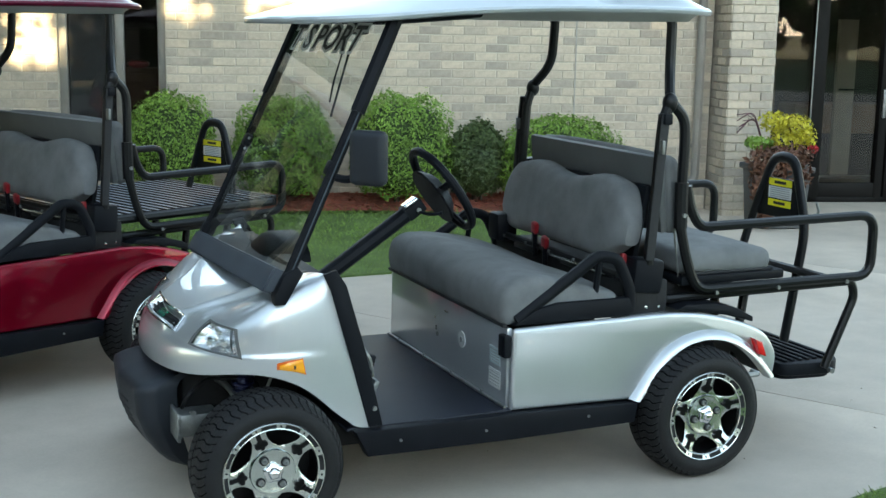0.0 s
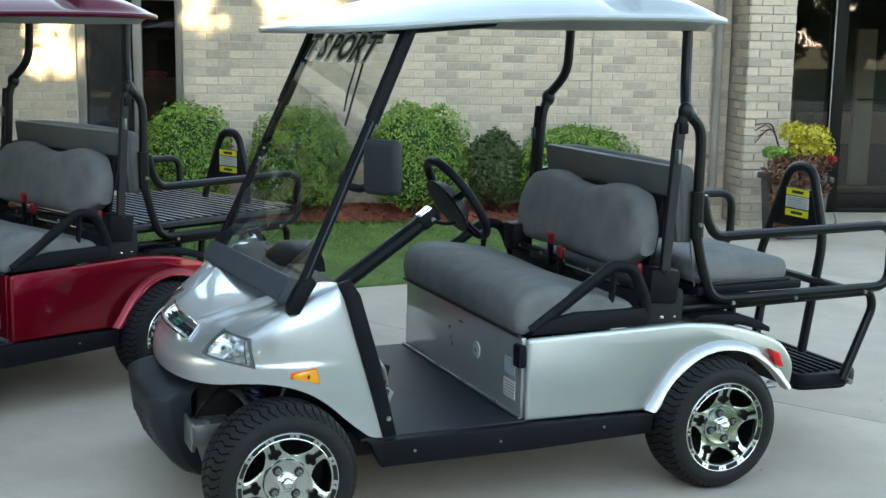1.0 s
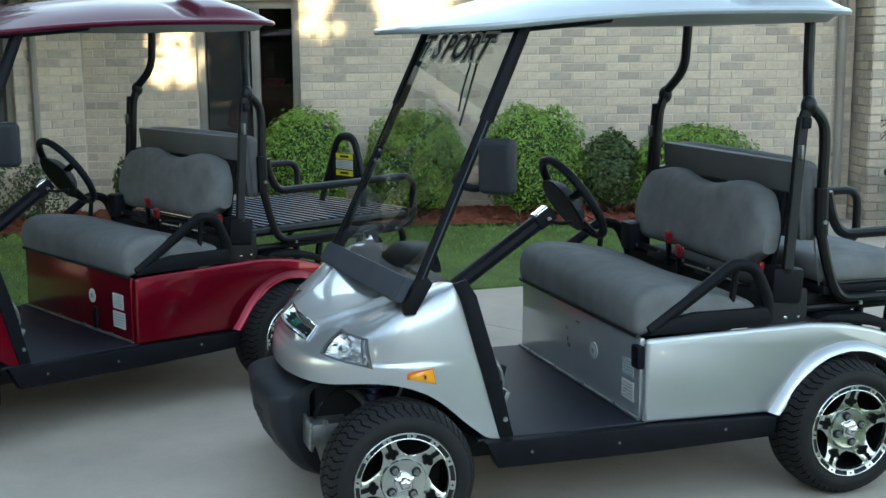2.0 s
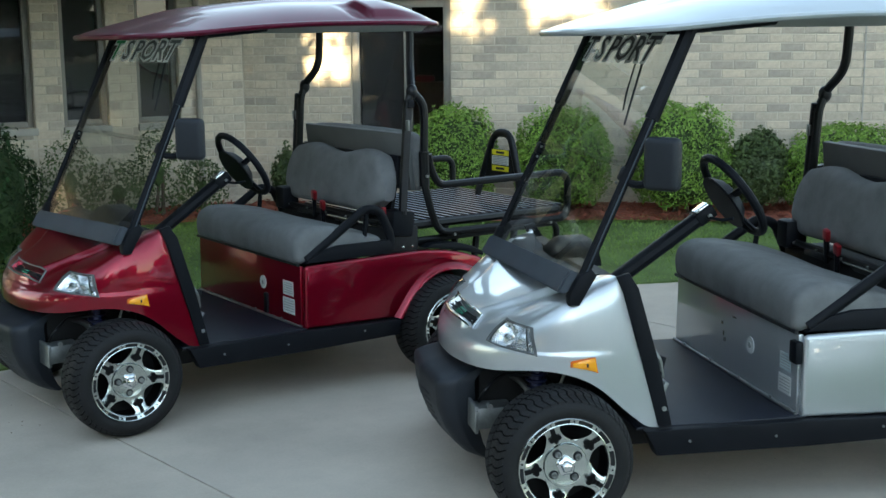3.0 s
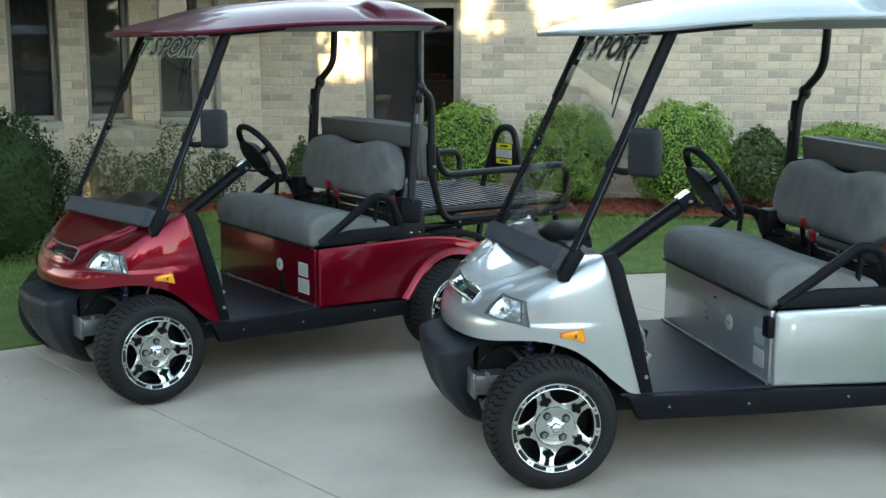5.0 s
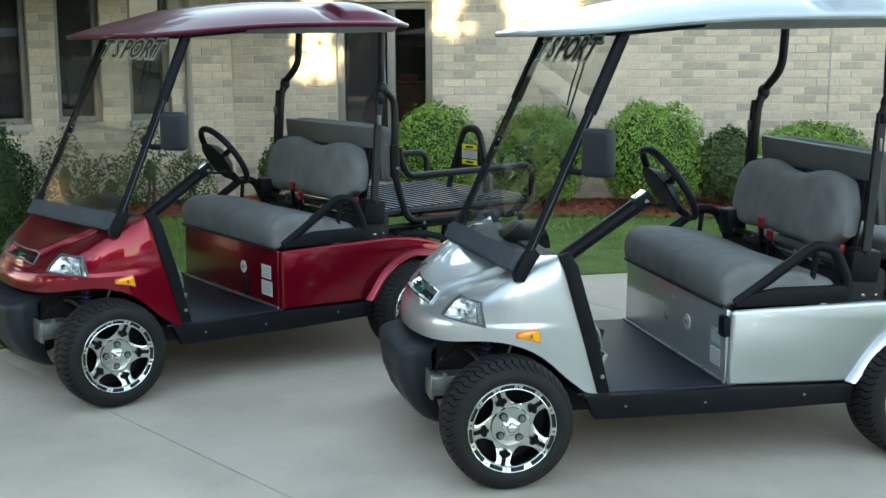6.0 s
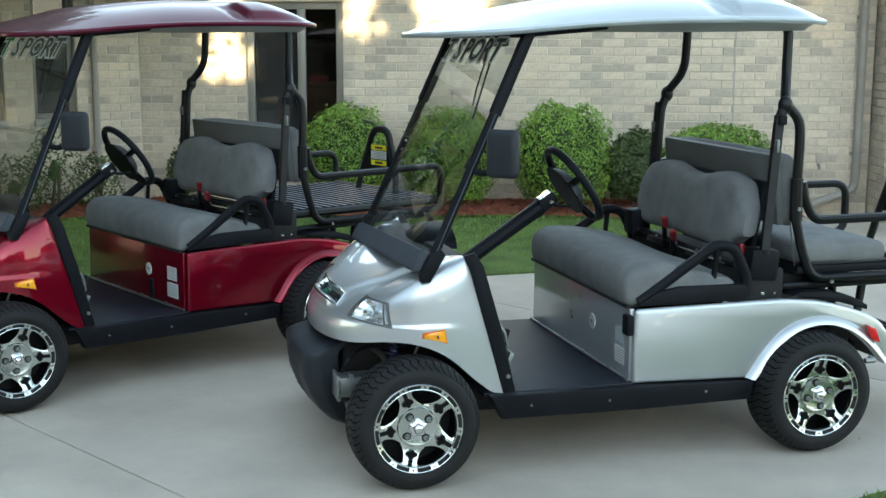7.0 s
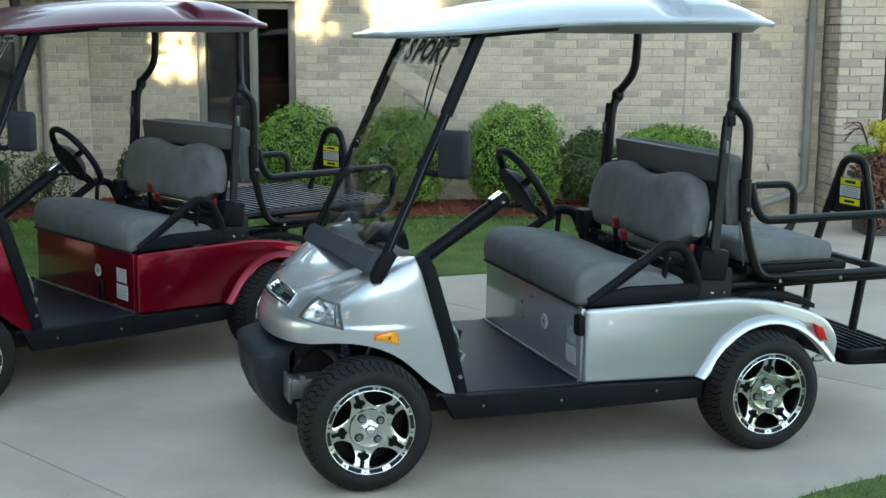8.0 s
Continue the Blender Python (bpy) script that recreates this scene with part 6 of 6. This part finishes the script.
# planter at the entrance
pl = holder("flower_planter", "grey square planter with yellow and bronze flowers", "planter")
pc = Vector((5.87, 4.83, 0))
pl.matrix_basis = pose(pc.x, pc.y, 0, 0, 0, -17)
b = box((0.46, 0.42, 0.50), (0, 0, 0.252), 0.015)
for v in b.verts:
    k = 0.86 + 0.14 * v.co.z / 0.52
    v.co.x *= k
    v.co.y *= k
STONEPOT = material("grey_cast_stone", (0.085, 0.088, 0.09), 0.8, 0, 0.2, 5, 60, 0.3)
part("pot", b, STONEPOT, pl)
part("pot_rim", box((0.51, 0.46, 0.05), (0, 0, 0.51), 0.012), STONEPOT, pl)
YFLOWER = material("yellow_petals", (0.62, 0.56, 0.02), 0.5, 0, 0.25, 20, 90, 0.0, island=0.35)
BRONZE = material("bronze_leaves", (0.17, 0.075, 0.04), 0.5, 0, 0.4, 9, 60, 0.0, island=0.5)
REDFLOWER = material("red_petals", (0.45, 0.02, 0.03), 0.5, 0, 0.2, 20, 90, 0.0, island=0.3)
PURPLE = material("purple_blades", (0.07, 0.02, 0.03), 0.5, 0, 0.3, 20, 90, 0.0)
rng = random.Random(9)
def blob(cx, cy, cz, rx, ry, rz):
    def fn(r):
        d = Vector((r.gauss(0, 1), r.gauss(0, 1), r.gauss(0, 1))).normalized()
        k = r.uniform(0.55, 1.0)
        return Vector((cx + d.x * rx * k, cy + d.y * ry * k, cz + d.z * rz * k)), d
    return fn
for cx, cz, rx, rz, cnt in ((-0.06, 0.90, 0.15, 0.10, 420), (0.12, 0.86, 0.15, 0.12, 420), (0.06, 0.74, 0.20, 0.10, 320), (0.22, 0.78, 0.08, 0.10, 160)):
    leaves(blob(cx, -0.05, cz, rx, 0.16, rz), cnt, 0.021, rng, YFLOWER, "yellow_bloom", pl)
for cx, cz, rx, rz, cnt in ((-0.20, 0.60, 0.18, 0.14, 420), (-0.18, 0.40, 0.16, 0.22, 620), (0.03, 0.64, 0.22, 0.10, 260), (-0.16, 0.20, 0.12, 0.18, 380), (0.06, 0.48, 0.16, 0.14, 260)):
    leaves(blob(cx, -0.25, cz, rx, 0.10, rz), cnt, 0.032, rng, BRONZE, "trailing_foliage", pl)
leaves(blob(-0.26, -0.2, 0.74, 0.13, 0.1, 0.06), 200, 0.026, rng, LEAF, "green_foliage", pl)
leaves(blob(0.27, -0.10, 0.68, 0.05, 0.05, 0.04), 70, 0.022, rng, REDFLOWER, "red_bloom", pl)
for k in range(6):
    a = 2.3 + 0.2 * k
    part("grass_blade", tube([(-0.12, 0, 0.66), (-0.12 + math.cos(a) * 0.12, 0.0, 0.90 + 0.02 * k), (-0.12 + math.cos(a) * 0.28, -0.05, 0.96 - 0.05 * (k % 4))], 0.007, 0.12, 5, flat=0.004), PURPLE, pl)


# ---- trees out of view, placed around the drive to shade the place ----
def tree(at, h, r, seed, leaf=0.34, count=5500, low=0.06):
    rng = random.Random(seed)
    ob = holder("shade_tree", "leafy tree out of view, placed to block sun and sky", "tree", "trees across the drive")
    ob.matrix_basis = Matrix.Translation(at)
    part("trunk", tube([(0, 0, -0.1), (0.1, 0.05, h * 0.35), (0.0, 0.1, h * 0.7)], 0.22, 0.3, 10), BARK, ob)
    clumps = []
    for k in range(26):
        a, z = rng.uniform(0, 6.28), low + (0.94 - low) * (k + rng.random()) / 26
        q = r * math.sqrt(max(0.05, 1 - ((z - 0.45) / 0.6) ** 2)) * rng.uniform(0.2, 0.85)
        clumps.append((math.cos(a) * q, math.sin(a) * q, h * z, r * rng.uniform(0.35, 0.5)))
        if k % 4 == 3:
            part("limb", tube([(0, 0, h * 0.3), (math.cos(a) * q * 0.5, math.sin(a) * q * 0.5, h * z * 0.8), (math.cos(a) * q, math.sin(a) * q, h * z)], 0.06, 0.4, 6), BARK, ob)
    def fn(rr):
        c = rr.choice(clumps)
        d = Vector((rr.gauss(0, 1), rr.gauss(0, 1), rr.gauss(0, 1))).normalized()
        k = rr.uniform(0.3, 1.0) ** 0.5
        return Vector((c[0] + d.x * c[3] * k, c[1] + d.y * c[3] * k, c[2] + d.z * c[3] * k * 0.8)), d
    leaves(fn, count, leaf, rng, DARKLEAF, "crown", ob)
    return ob


# far row, hinted at by reflections; its gap lets sun patches through
for k in range(46):
    x = -78 + 2.9 * k + (k * 37 % 5) * 0.2
    if k not in (16, 17, 18):
        tree(Vector((x, -69 - (k * 53 % 7) * 0.5, 0)), 12.7 + (k * 29 % 5) * 0.12, 3.1, 50 + k, 0.34, 5500)
# tall loose unseen shrubs added across the drive, uneven tops cutting the last sun
def shade_shrub(x, w, top, seed, count):
    rng = random.Random(seed)
    ob = holder("shade_shrub", "tall loose shrub out of view, added to cut the sun", "shrub", "shrubs across the drive")
    ob.matrix_basis = pose(x, -14.0, 0)
    for k in range(4):
        a = rng.uniform(0, 6.28)
        part("stem", tube([(0.05 * math.cos(a), 0.05 * math.sin(a), -0.1), (0.3 * w * math.cos(a), 0.2 * math.sin(a), top * 0.5), (0.4 * w * math.cos(a), 0.3 * math.sin(a), top * 0.85)], 0.025, 0.2, 6), BARK, ob)
    def fn(r):
        u, z = r.uniform(-1, 1), r.random()
        cap = top * (1 - 0.03 * abs(u) ** 3) + 0.22 * noise.noise(Vector((u * w * 3.1 + seed, seed * 0.7, 0)))
        z = 0.05 + (cap - 0.05) * z ** 0.8
        return Vector((u * w * 0.54, r.gauss(0, 0.22), z)), Vector((0, 1, 0.3))
    leaves(fn, count, 0.075, rng, DARKLEAF, "foliage", ob)
for k, (x, w, top) in enumerate(((-11.6, 1.0, 4.6), (-10.7, 1.0, 5.0), (-9.75, 1.1, 5.1), (-8.85, 1.0, 5.2), (-7.92, 0.95, 3.68), (-7.05, 0.80, 5.0), (-6.45, 0.45, 4.02), (-6.10, 0.30, 4.6), (-5.50, 0.95, 4.17), (-4.55, 1.0, 5.1), (-3.6, 1.0, 4.9), (-2.65, 1.0, 4.5))):
    shade_shrub(x, w, top, 210 + k, int(6000 * w * top / 4.5))
# a lower unseen row behind, added to keep low sun off the carts
for k in range(14):
    tree(Vector((-46 + 2.6 * k, -80 - (k * 53 % 7) * 0.5, 0)), 10.1 + (k * 29 % 5) * 0.1, 3.1, 90 + k, 0.40, 6500)
# tall unseen row on the left, raised to darken that side
for k in range(13):
    tree(Vector((-27 - (k * 37 % 5) * 0.8, -46 + 4.4 * k, 0)), 16.5 + (k * 29 % 5) * 0.8, 3.8, 120 + k)
# an unseen young tree by the drive, added to break up the last sun
tree(Vector((-5.6, -6.6, 0)), 5.6, 1.45, 171, 0.085, 2100, 0.32)
# an unseen leafy tree on the lawn, added to darken the left wing
tree(Vector((-4.4, 4.3, 0)), 6.8, 2.8, 181, 0.10, 17000, 0.50)
# tall unseen trees behind the left wing, added to darken sky reflections
for k in range(6):
    tree(Vector((-13.4 + 2.1 * k, 13.6 + (k * 37 % 5) * 0.3, 0)), 8.6 + (k * 29 % 5) * 0.25, 2.0, 190 + k, 0.20, 6500, 0.10)
